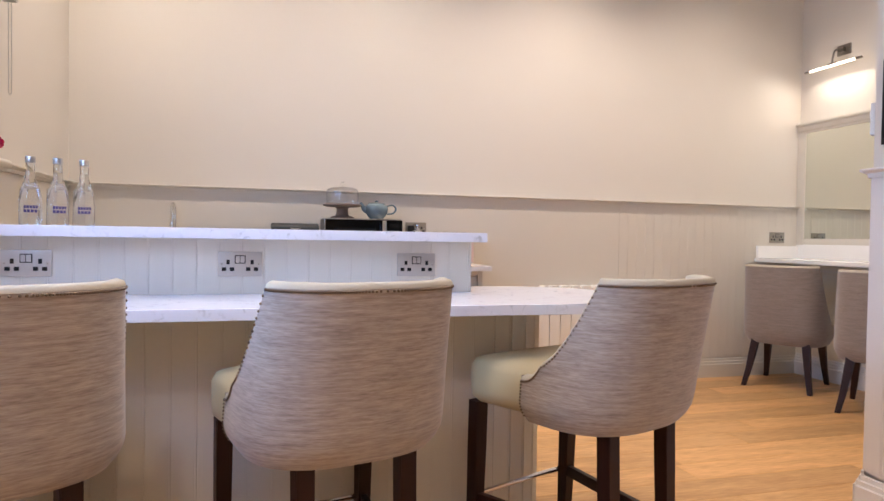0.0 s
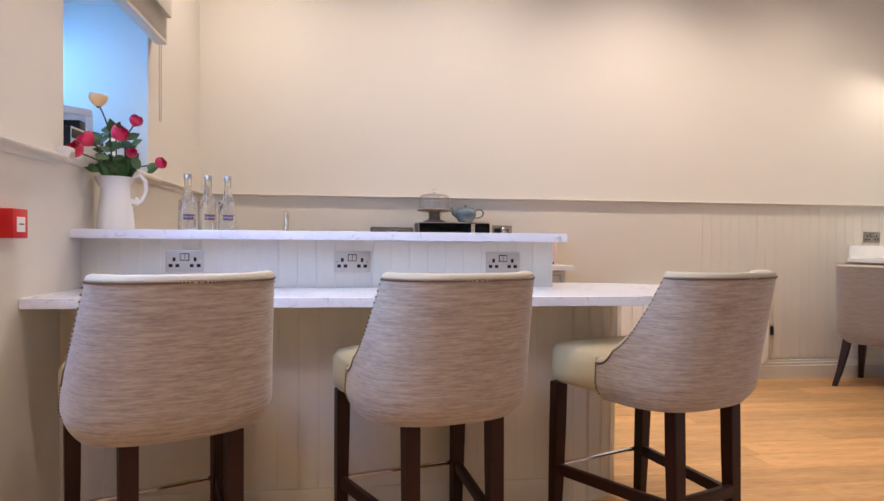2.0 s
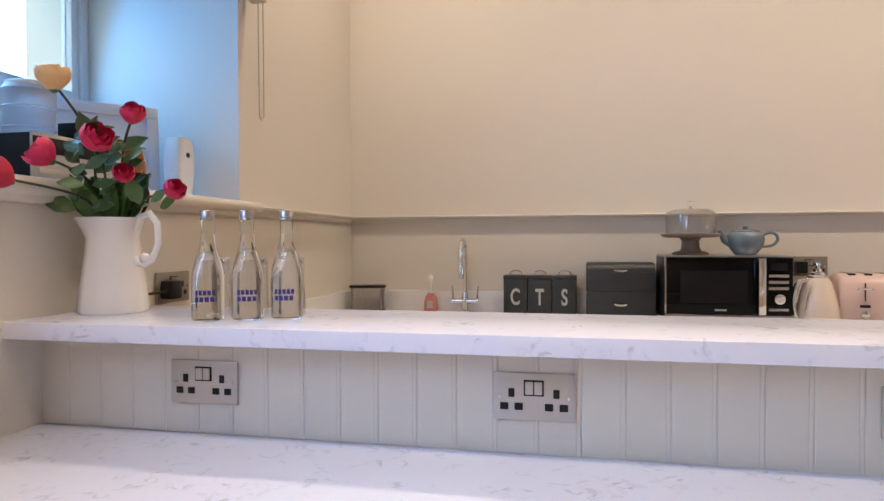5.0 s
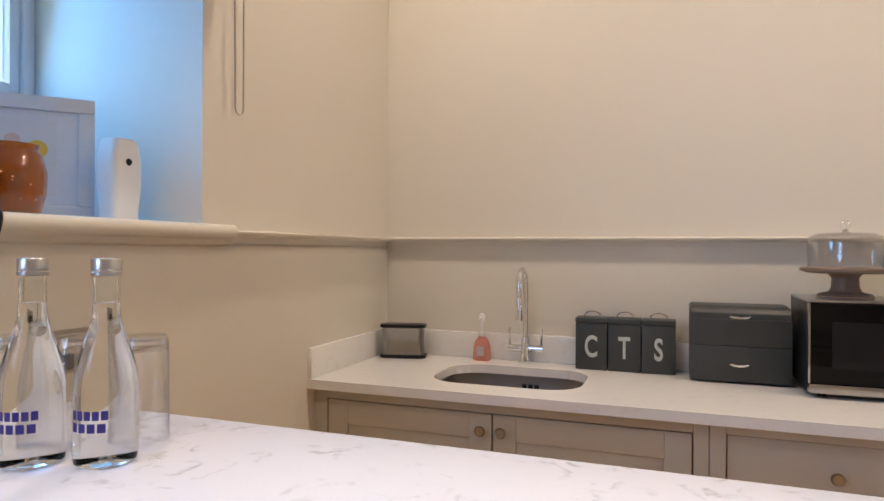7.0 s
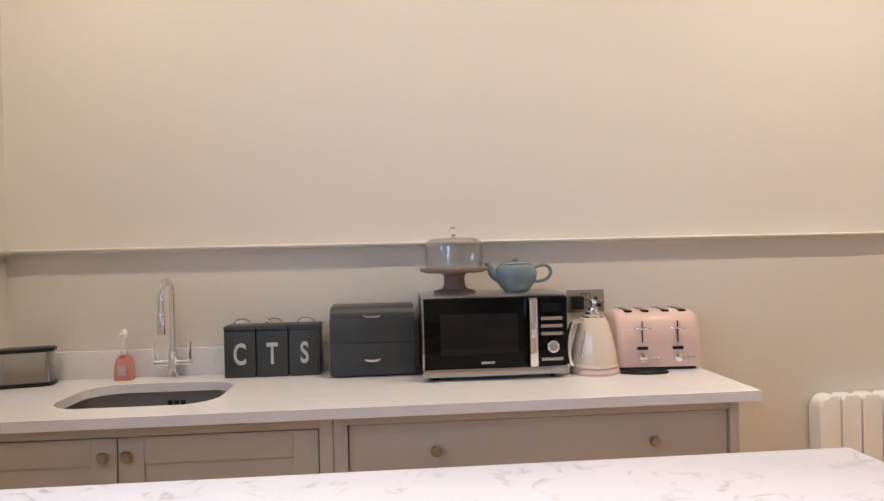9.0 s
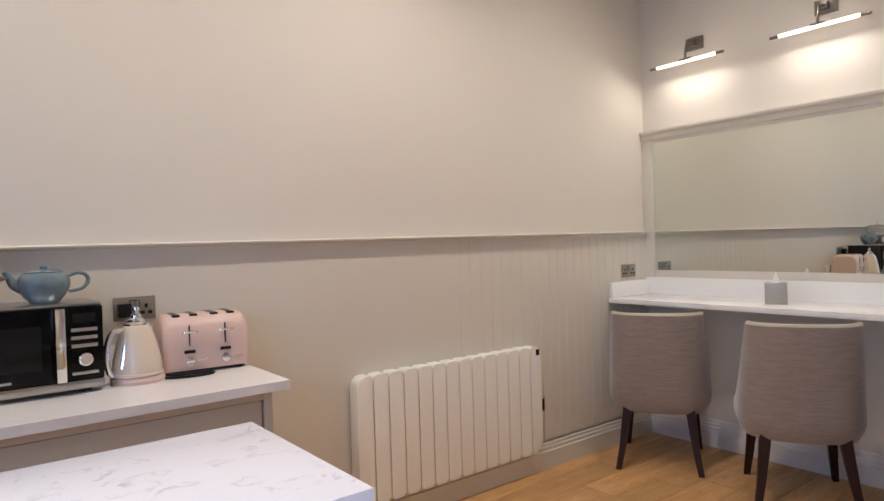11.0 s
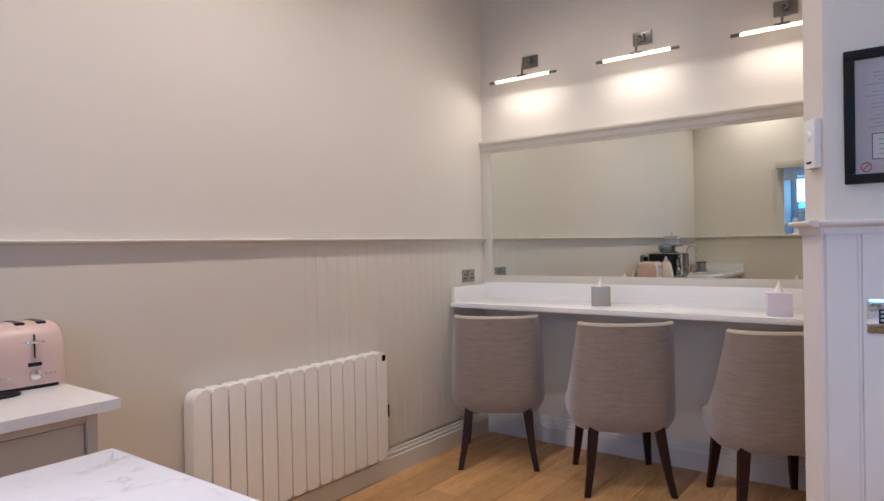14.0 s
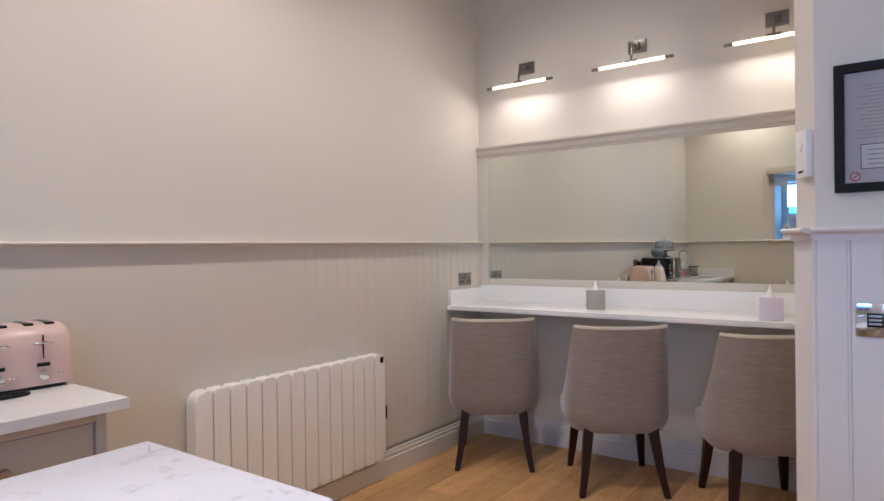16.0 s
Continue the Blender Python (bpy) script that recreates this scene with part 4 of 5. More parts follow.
bm = bmesh.new()
bmesh.ops.create_icosphere(bm, subdivisions=3, radius=0.012, matrix=Matrix.Translation((0.081, 0, 0.121)))
part("handle_scroll", bm, CERAMIC, jug)

flowers = thing("flower_bunch", pose(-0.404, 2.09, BT), "artificial pink and peach roses with green leaves", "flowers")


def bloom(p, r, mat, tilt, seed):
    """A rose head: layers of cupped petals that open towards the top, on a green calyx."""
    rng = random.Random(seed)
    bm = bmesh.new()
    for layer, (n, rr, h) in enumerate(((3, 0.45, 1.42), (4, 0.72, 1.40), (5, 1.0, 1.32))):
        for k in range(n):
            a = 2 * math.pi * (k + 0.5 * layer) / n + rng.uniform(-0.2, 0.2)
            lift = rng.uniform(0.9, 1.08)
            rows = []
            for i in range(6):
                t = i / 5
                rad = r * rr * (0.24 + 0.76 * math.sin(math.pi * (0.06 + 0.62 * t)))
                half = (1.25 * math.pi / n) * (0.45 + 0.75 * math.sin(math.pi * min(1, 0.16 + 0.72 * t)))
                row = []
                for u in (-1, -0.5, 0, 0.5, 1):
                    wave = 0.05 * math.sin(3.1 * u + k + layer) * t
                    row.append(bm.verts.new((rad * math.cos(a + half * u) * (1 - 0.05 * abs(u) + wave), rad * math.sin(a + half * u) * (1 - 0.05 * abs(u) + wave), r * h * lift * t - 0.10 * r * u * u * t)))
                rows.append(row)
            for u, w in zip(rows, rows[1:]):
                for i in range(4):
                    bm.faces.new((u[i], u[i + 1], w[i + 1], w[i]))
    place = Matrix.Translation(p) @ Vector((0, 0, 1)).rotation_difference(Vector(tilt)).to_matrix().to_4x4()
    part("calyx", moved(lathe([(0, -0.22 * r), (0.12 * r, -0.20 * r), (0.30 * r, -0.02 * r), (0.36 * r, 0.20 * r), (0.30 * r, 0.22 * r), (0, 0.06 * r)], 10), place), LEAF, flowers)
    moved(bm, place)
    return part("bloom", bm, mat, flowers, angle=80)


def leaf(bm, p, way, size, wide=1.0):
    way = Vector(way).normalized()
    side = way.cross(Vector((0.2, -0.9, 0.5))).normalized()
    up = side.cross(way)
    rows = []
    for t, w in ((0, 0.03), (0.25, 0.24), (0.5, 0.32), (0.75, 0.22), (1, 0.02)):
        c = Vector(p) + way * size * t - up * size * 0.25 * t * t
        rows.append([bm.verts.new(c + side * size * w * wide * s + up * size * 0.08 * abs(s)) for s in (-1, 0, 1)])
    for u, w in zip(rows, rows[1:]):
        for i in range(2):
            bm.faces.new((u[i], u[i + 1], w[i + 1], w[i]))


BLOOMS = [
    ((-0.022, -0.146, 0.468), 0.034, CREAMPETAL, (0.1, -0.2, 1)), ((0.074, -0.040, 0.417), 0.027, HOTPINK, (0.4, -0.35, 0.7)),
    ((0.018, -0.098, 0.362), 0.034, HOTPINK, (0.8, -0.3, 0.45)), ((-0.056, -0.118, 0.326), 0.034, HOTPINK, (-0.5, -0.5, 0.6)),
    ((-0.060, -0.215, 0.276), 0.033, ROSE, (-0.25, -0.85, 0.45)), ((0.060, -0.050, 0.296), 0.023, HOTPINK, (0.5, -0.6, 0.4)),
    ((0.158, -0.032, 0.260), 0.025, HOTPINK, (0.8, -0.3, 0.45))]
rng = random.Random(4)
for i, (p, r, mat, tilt) in enumerate(BLOOMS):
    out = Vector((p[0], p[1], 0)).normalized()
    rim, far = out * 0.040, min(0.9, 0.45 + 0.3 * p[2])
    bow = Vector((p[0] * far * 0.8, p[1] * far * 0.8, 0.225 + (p[2] - 0.225) * 0.66))
    part("stem", tube([out * 0.01 + Vector((0, 0, 0.10)), rim + Vector((0, 0, 0.215)), bow, Vector(p) + 0.012 * Vector(tilt).normalized()], 0.0028, 7), STEM, flowers)
    bloom(p, r, mat, tilt, i)
for i in range(54):
    a, t = rng.uniform(0, 6.28), rng.uniform(0.4, 1.0)
    p = BLOOMS[i % 7][0]
    base = Vector((p[0] * t * 0.75 + rng.uniform(-0.03, 0.03), p[1] * t * 0.6 + rng.uniform(-0.03, 0.03), 0.20 + (p[2] - 0.20) * t * 0.72))
    if i >= 28:
        base = Vector((rng.uniform(-0.06, 0.05), rng.uniform(-0.11, 0.0), rng.uniform(0.265, 0.39)))
    bm = bmesh.new()
    leaf(bm, base, (math.cos(a), 0.6 * math.sin(a), rng.uniform(0.1, 0.9)), rng.uniform(0.04, 0.066))
    part("leaf", bm, LEAF, flowers, angle=80)
for i in range(24):
    a = rng.uniform(0, 6.28)
    base = Vector((0.030 * math.cos(a), 0.030 * math.sin(a), 0.195))
    bm = bmesh.new()
    leaf(bm, base, (0.6 * math.cos(a), 0.6 * math.sin(a) - 0.3, rng.uniform(1.0, 2.2)), rng.uniform(0.07, 0.125), 0.55)
    part("leaf", bm, BLADE, flowers, angle=80)



def bottle(x, y):
    ob = thing("water_bottle", pose(x, y, BT), "clear glass water bottle with silver cap and blue print", "bottle", "water bottles on the bar")
    part("glass", lathe([(0, 0.006), (0.024, 0.0), (0.031, 0.004), (0.0325, 0.012), (0.0325, 0.078), (0.0308, 0.095), (0.0272, 0.113), (0.0218, 0.130), (0.0165, 0.146), (0.0140, 0.160), (0.0130, 0.176), (0.0128, 0.205), (0.0108, 0.205), (0.0110, 0.172), (0, 0.172)], 40), FILLED, ob, "clear glass full of water")
    part("cap", lathe([(0.0138, 0.201), (0.0152, 0.202), (0.0152, 0.205), (0.0142, 0.206), (0.0142, 0.2075), (0.0150, 0.2085), (0.0150, 0.218), (0.0138, 0.220), (0, 0.2205)], 28), BRUSHED, ob, "silver screw cap")
    marks = [(0.053, -0.70 + 0.26 * k, -0.50 + 0.26 * k) for k in range(5)] + [(0.040, -0.70 + 0.31 * k, -0.46 + 0.31 * k) for k in range(4)]
    for z, a0, a1 in marks:
        bm = bmesh.new()
        n = 3
        lo = [(0.0329 * math.sin(a0 + (a1 - a0) * i / n), -0.0329 * math.cos(a0 + (a1 - a0) * i / n)) for i in range(n + 1)]
        for i in range(n):
            a, b = lo[i], lo[i + 1]
            bm.faces.new([bm.verts.new(c) for c in ((*a, z), (*b, z), (*b, z + 0.0095), (*a, z + 0.0095))])
        bmesh.ops.remove_doubles(bm, verts=bm.verts, dist=1e-5)
        part("print", bm, NAVY, ob, "dark blue printed mark")
    return ob


b0 = bottle(-0.107, 1.981)
b0.rotation_euler.z = radians(24)
copy_thing(b0, pose(-0.036, 2.008, BT, 0, 0, 31))
copy_thing(b0, pose(0.034, 2.039, BT, 0, 0, 20))
g0 = thing("drinking_glass", pose(-0.135, 2.06, BT), "clear straight tumbler standing upside down", "glass", "tumblers behind the bottles")
part("glass", lathe([(0.029, 0.0), (0.0275, 0.12), (0.0245, 0.126), (0, 0.126), (0, 0.122), (0.0240, 0.121), (0.0268, 0.116), (0.0280, 0.0)], 28), THIN, g0)
part("base", lathe([(0, 0.108), (0.0262, 0.108), (0.0266, 0.115), (0.0240, 0.1208), (0, 0.1212)], 28), THICK, g0, "thick glass bottom")
for x, y in ((-0.064, 2.088), (0.008, 2.118)):
    copy_thing(g0, pose(x, y, BT))

# things on the window sill
SZ = DADO + 0.0125
art = thing("framed_picture", pose(-0.845, 2.545, SZ + 0.002, 0, -6, -42), "grey framed abstract print leaning in the window", "picture frame")
for b in ((-0.19, 0.19, 0.0, 0.035), (-0.19, 0.19, 0.265, 0.30), (-0.19, -0.155, 0.035, 0.265), (0.155, 0.19, 0.035, 0.265)):
    part("frame_bar", box(-0.012, 0.012, b[0], b[1], b[2], b[3], 0.003), FRAMEGREY, art)
part("print", box(-0.008, 0.004, -0.155, 0.155, 0.035, 0.265), ARTPAPER, art, smooth=False)
part("print_frame_line", box(0.004, 0.006, -0.11, 0.11, 0.06, 0.24), FRAMEGREY, art, smooth=False)
part("print_patch", lathe([(0.022, 0), (0, 0.002)], 16, m=pose(0.006, 0.07, 0.17, 0, 90, 0)), YELLOW, art)
part("print_patch", lathe([(0.016, 0), (0, 0.002)], 16, m=pose(0.006, 0.02, 0.19, 0, 90, 0)), PINK, art)
jar = thing("orange_glass_jar", pose(-0.655, 2.43, SZ), "speckled orange glass jar with narrow neck", "jar")
part("body", lathe([(0, 0), (0.045, 0.0), (0.055, 0.01), (0.064, 0.05), (0.066, 0.09), (0.058, 0.125), (0.048, 0.138), (0.052, 0.148), (0.047, 0.148), (0.043, 0.138), (0.053, 0.122), (0.060, 0.09), (0.058, 0.05), (0.05, 0.014), (0, 0.008)], 40), AMBER, jar)
rng = random.Random(12)
for k in range(16):
    a, z = radians(rng.uniform(-110, 20)), rng.uniform(0.03, 0.115)
    r = 0.0655 - 0.012 * max(0, (z - 0.09) / 0.03) - 0.004 * max(0, (0.05 - z) / 0.03)
    bm = bmesh.new()
    bmesh.ops.create_icosphere(bm, subdivisions=1, radius=rng.uniform(0.0012, 0.0026), matrix=Matrix.Translation((r * math.cos(a), r * math.sin(a), z)))
    part("speck", bm, CREAMPETAL, jar)
spray = thing("air_freshener", pose(-0.66, 2.705, SZ), "white plastic automatic air freshener", "air freshener")
bm = bmesh.new()
rings = []
for z, w, d in ((0, 0.080, 0.064), (0.03, 0.078, 0.062), (0.09, 0.088, 0.070), (0.15, 0.087, 0.070), (0.19, 0.078, 0.064), (0.202, 0.068, 0.055)):
    rings.append([bm.verts.new((x, y, z)) for x, y in rounded(d, w, 0.018, 4)])
for u, w in zip(rings, rings[1:]):
    for i in range(len(u)):
        bm.faces.new((u[i], u[(i + 1) % len(u)], w[(i + 1) % len(u)], w[i]))
bm.faces.new(rings[0]), bm.faces.new(rings[-1])
part("case", bm, WHITE, spray)
part("nozzle", lathe([(0.009, 0), (0.006, 0.004), (0, 0.002)], 14, m=pose(0.035, -0.004, 0.146, 0, 90, 0)), BLACK, spray)
stereo = thing("compact_stereo", pose(-0.66, 2.150, SZ), "silver and black compact stereo on the sill", "stereo")
part("case", box(-0.11, 0.108, -0.138, 0.138, 0.008, 0.107, 0.004), BLACK, stereo)
part("fascia", box(0.108, 0.111, -0.14, 0.14, 0.006, 0.109, 0.001), SILVER, stereo, "silver front fascia")
part("front_panel", box(0.1105, 0.114, -0.135, 0.135, 0.064, 0.100, 0.001), BLACK, stereo)
part("volume_knob", lathe([(0.016, 0), (0.014, 0.016), (0, 0.017)], 20, m=pose(0.114, 0.118, 0.082, 0, 90, 0)), CHROME, stereo)
for k in range(4):
    part("button", box(0.1105, 0.113, 0.07 + 0.018 * k, 0.082 + 0.018 * k, 0.044, 0.053, 0.001), BRUSHED, stereo)
part("disc_tray", box(0.1105, 0.1125, -0.12, 0.12, 0.018, 0.03, 0.001), BRUSHED, stereo)
for y in (-0.1, 0.1):
    part("foot", lathe([(0.012, 0), (0.012, 0.009)], 10, m=Matrix.Translation((0.06, y, 0))), BLACK, stereo)
    part("foot", lathe([(0.012, 0), (0.012, 0.009)], 10, m=Matrix.Translation((-0.06, y, 0))), BLACK, stereo)
blackbox = thing("black_box", pose(-0.645, 2.262, SZ + 0.107), "small black plastic box on the stereo", "box")
part("case", box(-0.04, 0.04, -0.032, 0.030, 0, 0.062, 0.004), BLACK, blackbox)
part("lid_seam", box(0.0395, 0.041, -0.03, 0.028, 0.026, 0.029), SCREEN, blackbox, smooth=False)
tub = thing("plastic_tub", pose(-0.705, 2.165, SZ + 0.107), "translucent white plastic tub standing on the stereo", "tub")
part("body", lathe([(0, 0), (0.050, 0), (0.053, 0.006), (0.059, 0.10), (0.060, 0.128), (0.052, 0.140), (0, 0.141)], 32), MILKY, tub)
part("lid", lathe([(0.0, 0.150), (0.044, 0.150), (0.050, 0.147), (0.051, 0.139)], 32), WHITE, tub)
for z in (0.035, 0.085):
    part("hoop", lathe([(0.0555 + 0.03 * z, z - 0.003), (0.058 + 0.03 * z, z), (0.0555 + 0.03 * z, z + 0.003)], 32), MILKY, tub)
tagged(link("stereo_cable", tube([(-0.55, 2.285, SZ + 0.006), (-0.47, 2.275, SZ + 0.005), (-0.452, 2.264, 1.35), (-0.488, 2.258, 1.27), (-0.494, 2.256, 1.19), (-0.488, 2.29, 1.115), (-0.46, 2.40, 1.118)], 0.004, 8), BLACK), "black mains flex hanging from the sill", "cable")

# ---- stools and chairs ----


def tub_seat(ob, w_top, w_bot, depth, z0, z1, z_seat, lean, fabric, wing=0.55, thick=0.045, reach=0.035, studs=True, fall=2.8):
    """A curved upholstered back whose wings run down to the seat. The sitter faces +y."""
    cols, rows = 80, 16

    def plan(s, grow):
        """A point of the U in plan, s from -1 to 1; the back's middle is at s = 0."""
        straight = 0.24
        u = abs(s)
        hx, hy = 0.5 + grow, depth * 0.5 + grow
        if u < 1 - straight:
            a = math.pi / 2 * (u / (1 - straight))
            x, y = math.sin(a) ** 0.72, -math.cos(a) ** 0.80
        else:
            x, y = 1.0, (u - (1 - straight)) / straight * reach / (depth * 0.5)
        return math.copysign(x, s), y

    def crest(s):
        u = abs(s)
        t = max(0, (u - wing) / (1 - wing))
        return z_seat + 0.010 + (z1 - z_seat - 0.010) * (1 - t) ** fall

    def point(s, z, inset):
        px, py = plan(s, 0)
        f = (z - z0) / (z1 - z0)
        low = max(0, 1 - f / 0.16)
        half = (w_bot + (w_top - w_bot) * min(1, f) ** 0.8) / 2 - inset - 0.035 * low ** 2
        dep = depth / 2 - inset - 0.03 * low ** 2
        return Vector((px * half, py * dep - lean * max(0, f) * max(0, min(1, -py * 1.2 + 0.25)), z))

    bm = bmesh.new()
    outer, inner = [], []
    for c in range(cols + 1):
        s = -1 + 2 * c / cols
        h = crest(s)
        outer.append([bm.verts.new(point(s, z0 + (h - 0.012 - z0) * (r / rows), 0)) for r in range(rows + 1)])
    for a, b in zip(outer, outer[1:]):
        for r in range(rows):
            bm.faces.new((a[r], b[r], b[r + 1], a[r + 1]))
    part("backrest", bm, fabric, ob, "woven fabric outer back", angle=70)
    bm = bmesh.new()
    grid = []
    for c in range(cols + 1):
        s = -1 + 2 * c / cols
        h = crest(s)
        col = [bm.verts.new(point(s, h - 0.012, 0.0)), bm.verts.new(point(s, h - 0.003, 0.003)), bm.verts.new(point(s, h + 0.003, thick * 0.4)), bm.verts.new(point(s, h - 0.002, thick * 0.85))]
        for r in range(6):
            col.append(bm.verts.new(point(s, h - 0.02 - (h - z_seat + 0.03) * r / 5, thick)))
        grid.append(col)
    for a, b in zip(grid, grid[1:]):
        for r in range(len(a) - 1):
            bm.faces.new((a[r], b[r], b[r + 1], a[r + 1]))
    part("inner_back", bm, PIPING, ob, "cream lining and rolled top edge", angle=70)
    for side in (-1, 1):
        bm = bmesh.new()
        h = crest(side)
        o = [point(side, z0 + (h - z0) * r / 8, 0) for r in range(9)]
        i = [point(side, z0 + (h - z0) * r / 8, thick) for r in range(9)]
        ov, iv = [bm.verts.new(p) for p in o], [bm.verts.new(p) for p in i]
        for r in range(8):
            bm.faces.new((ov[r], ov[r + 1], iv[r + 1], iv[r]))
        part("wing_edge", bm, fabric, ob)
    if studs:
        bm = bmesh.new()
        count = 190
        for k in range(count + 1):
            s = -1 + 2 * k / count
            p = point(s, crest(s) - 0.017, -0.001)
            bmesh.ops.create_icosphere(bm, subdivisions=1, radius=0.0037, matrix=Matrix.Translation(p))
        for side in (-1, 1):
            for k in range(12):
                p = point(side, z0 + 0.02 + (crest(side) - z0 - 0.03) * k / 12, -0.001)
                bmesh.ops.create_icosphere(bm, subdivisions=1, radius=0.0037, matrix=Matrix.Translation(p))
        tagged(part("nailhead_trim", bm, STUD, ob, "row of aged brass nailheads"), kind="stuff")


def cushion(ob, w, y0, y1, z0, z1, mat):
    bm = bmesh.new()
    rings = []
    for z, g in ((z0, -0.02), (z0 + 0.015, -0.004), (z0 + 0.04, 0), (z1 - 0.035, 0), (z1 - 0.012, -0.012), (z1, -0.045), (z1 + 0.006, -0.10)):
        rings.append([bm.verts.new((x, y, z)) for x, y in rounded(w + 2 * g, (y1 - y0) + 2 * g, max(0.02, 0.07 + g * 0.5), 6, 0, (y0 + y1) / 2)])
    for u, v in zip(rings, rings[1:]):
        for i in range(len(u)):
            bm.faces.new((u[i], u[(i + 1) % len(u)], v[(i + 1) % len(u)], v[i]))
    bm.faces.new(rings[0]), bm.faces.new(rings[-1])
    for v in bm.verts:
        v.co.x *= 1 - 0.26 * min(1, max(0, (0.04 - v.co.y) / 0.18))
    part("seat", bm, mat, ob, "cream leather seat" if mat is LEATHER else "", angle=60)


def square_leg(ob, foot, head, w0, w1):
    """A square tapered leg from foot to head."""
    bm = bmesh.new()
    rings = []
    foot, head = Vector(foot), Vector(head)
    for t in (0, 0.35, 0.7, 1):
        c = foot.lerp(head, t ** 0.8 if foot.xy != head.xy else t)
        c.z = foot.z + (head.z - foot.z) * t
        w = (w0 + (w1 - w0) * t) / 2
        rings.append([bm.verts.new((c.x + sx * w, c.y + sy * w, c.z)) for sx, sy in ((-1, -1), (1, -1), (1, 1), (-1, 1))])
    for u, v in zip(rings, rings[1:]):
        for i in range(4):
            bm.faces.new((u[i], u[(i + 1) % 4], v[(i + 1) % 4], v[i]))
    bm.faces.new(rings[0]), bm.faces.new(rings[-1])
    edges = [e for e in bm.edges if abs(e.verts[0].co.z - e.verts[1].co.z) > 0.01]
    bmesh.ops.bevel(bm, geom=edges, offset=0.003, segments=2, affect="EDGES")
    part("leg", bm, WOOD, ob)


def bar_stool(m):
    ob = thing("bar_stool", m, "beige woven-back bar stool with cream leather seat", "bar stool", "stools along the bar")
    tub_seat(ob, 0.515, 0.565, 0.48, 0.522, 0.965, 0.654, 0.085, FABRIC, reach=0.065)
    cushion(ob, 0.530, -0.17, 0.352, 0.535, 0.682, LEATHER)
    part("seat_base", slab(rounded(0.33, 0.34, 0.06, 6, 0, 0.03), 0.518, 0.545), FABRIC, ob)
    for sx in (-1, 1):
        for x, y, dy in ((0.137, -0.150, -0.02), (0.225, 0.315, 0.015)):
            square_leg(ob, (sx * x, y + dy, 0.0), (sx * x, y, 0.53), 0.038, 0.048)
        part("stretcher", moved(box(-0.011, 0.011, -0.232, 0.232, 0.20, 0.24, 0.003), pose(sx * 0.180, 0.078, -0.02, 0, 0, -sx * 10.5)), WOOD, ob)
    part("stretcher", box(-0.118, 0.118, -0.182, -0.160, 0.20, 0.24, 0.003), WOOD, ob)
    part("footrest", tube([(-0.207, 0.325, 0.21), (0, 0.325, 0.21), (0.207, 0.325, 0.21)], 0.009, 10), CHROME, ob, "metal foot rail")
    return ob


s0 = bar_stool(pose(0.013, 1.300, 0, 0, 0, 26.8))
copy_thing(s0, pose(0.803, 1.377, 0, 0, 0, 14.7))
copy_thing(s0, pose(1.637, 1.449, 0, 0, 0, 21.5))


def vanity_chair(m):
    ob = thing("upholstered_chair", m, "taupe upholstered tub chair with dark tapered legs", "chair", "chairs at the vanity")
    tub_seat(ob, 0.54, 0.58, 0.46, 0.325, 0.905, 0.465, 0.07, GREYFAB, thick=0.034, reach=0.12, studs=False, fall=2.6)
    cushion(ob, 0.42, -0.16, 0.25, 0.37, 0.47, PIPING)
    part("seat_base", slab(rounded(0.40, 0.40, 0.06, 6, 0, 0.03), 0.325, 0.38), GREYFAB, ob)
    for sx in (-1, 1):
        square_leg(ob, (sx * 0.222, -0.235, 0.0), (sx * 0.170, -0.15, 0.35), 0.031, 0.052)
        square_leg(ob, (sx * 0.215, 0.262, 0.0), (sx * 0.185, 0.20, 0.35), 0.031, 0.052)
    return ob


def chair_pose(x, y, turn):
    """Rear legs' middle and the heading, counted from +x towards +y."""
    h = radians(turn)
    return pose(x + 0.235 * math.cos(h), y + 0.235 * math.sin(h), 0, 0, 0, turn - 90)


v0 = vanity_chair(chair_pose(4.21, 3.428, 30.5))
copy_thing(v0, chair_pose(4.250, 2.650, 33))
copy_thing(v0, chair_pose(4.30, 1.922, 30))

# ---- vanity ----
VT, VF = 0.945, 4.435
vanity = thing("vanity_counter", Matrix(), "white quartz vanity counter with upstand", "vanity")
part("top_slab", box(VF, EX - 0.001, PY + 0.002, NY - 0.011, VT - 0.03, VT, 0.002), PLAINQ, vanity)
part("upstand", box(EX - 0.023, EX - 0.001, PY + 0.002, NY - 0.011, VT, VT + 0.115, 0.0015), PLAINQ, vanity)
part("upstand", box(VF + 0.012, EX - 0.023, NY - 0.033, NY - 0.011, VT, VT + 0.10, 0.0015), PLAINQ, vanity)
part("batten", box(EX - 0.045, EX - 0.001, PY + 0.002, NY - 0.012, VT - 0.10, VT - 0.031), PALE, vanity, smooth=False)
mirror = thing("wall_mirror", Matrix(), "long frameless mirror in a painted moulded surround", "mirror")
part("mirror_glass", box(EX - 0.012, EX - 0.006, PY + 0.002, 3.852, 1.108, 1.962), MIRROR, mirror, smooth=False)
HEAD = [(0, 1.962), (0.020, 1.962), (0.022, 1.975), (0.030, 1.985), (0.034, 2.015), (0.048, 2.026), (0.050, 2.040), (0, 2.042)]
part("top_moulding", strip(HEAD, (EX, PY + 0.002), (EX, NY - 0.001), (-1, 0)), TRIM, mirror, smooth=False)
part("side_moulding", box(EX - 0.024, EX - 0.001, 3.853, NY - 0.001, 1.056, 1.962, 0.002), TRIM, mirror)
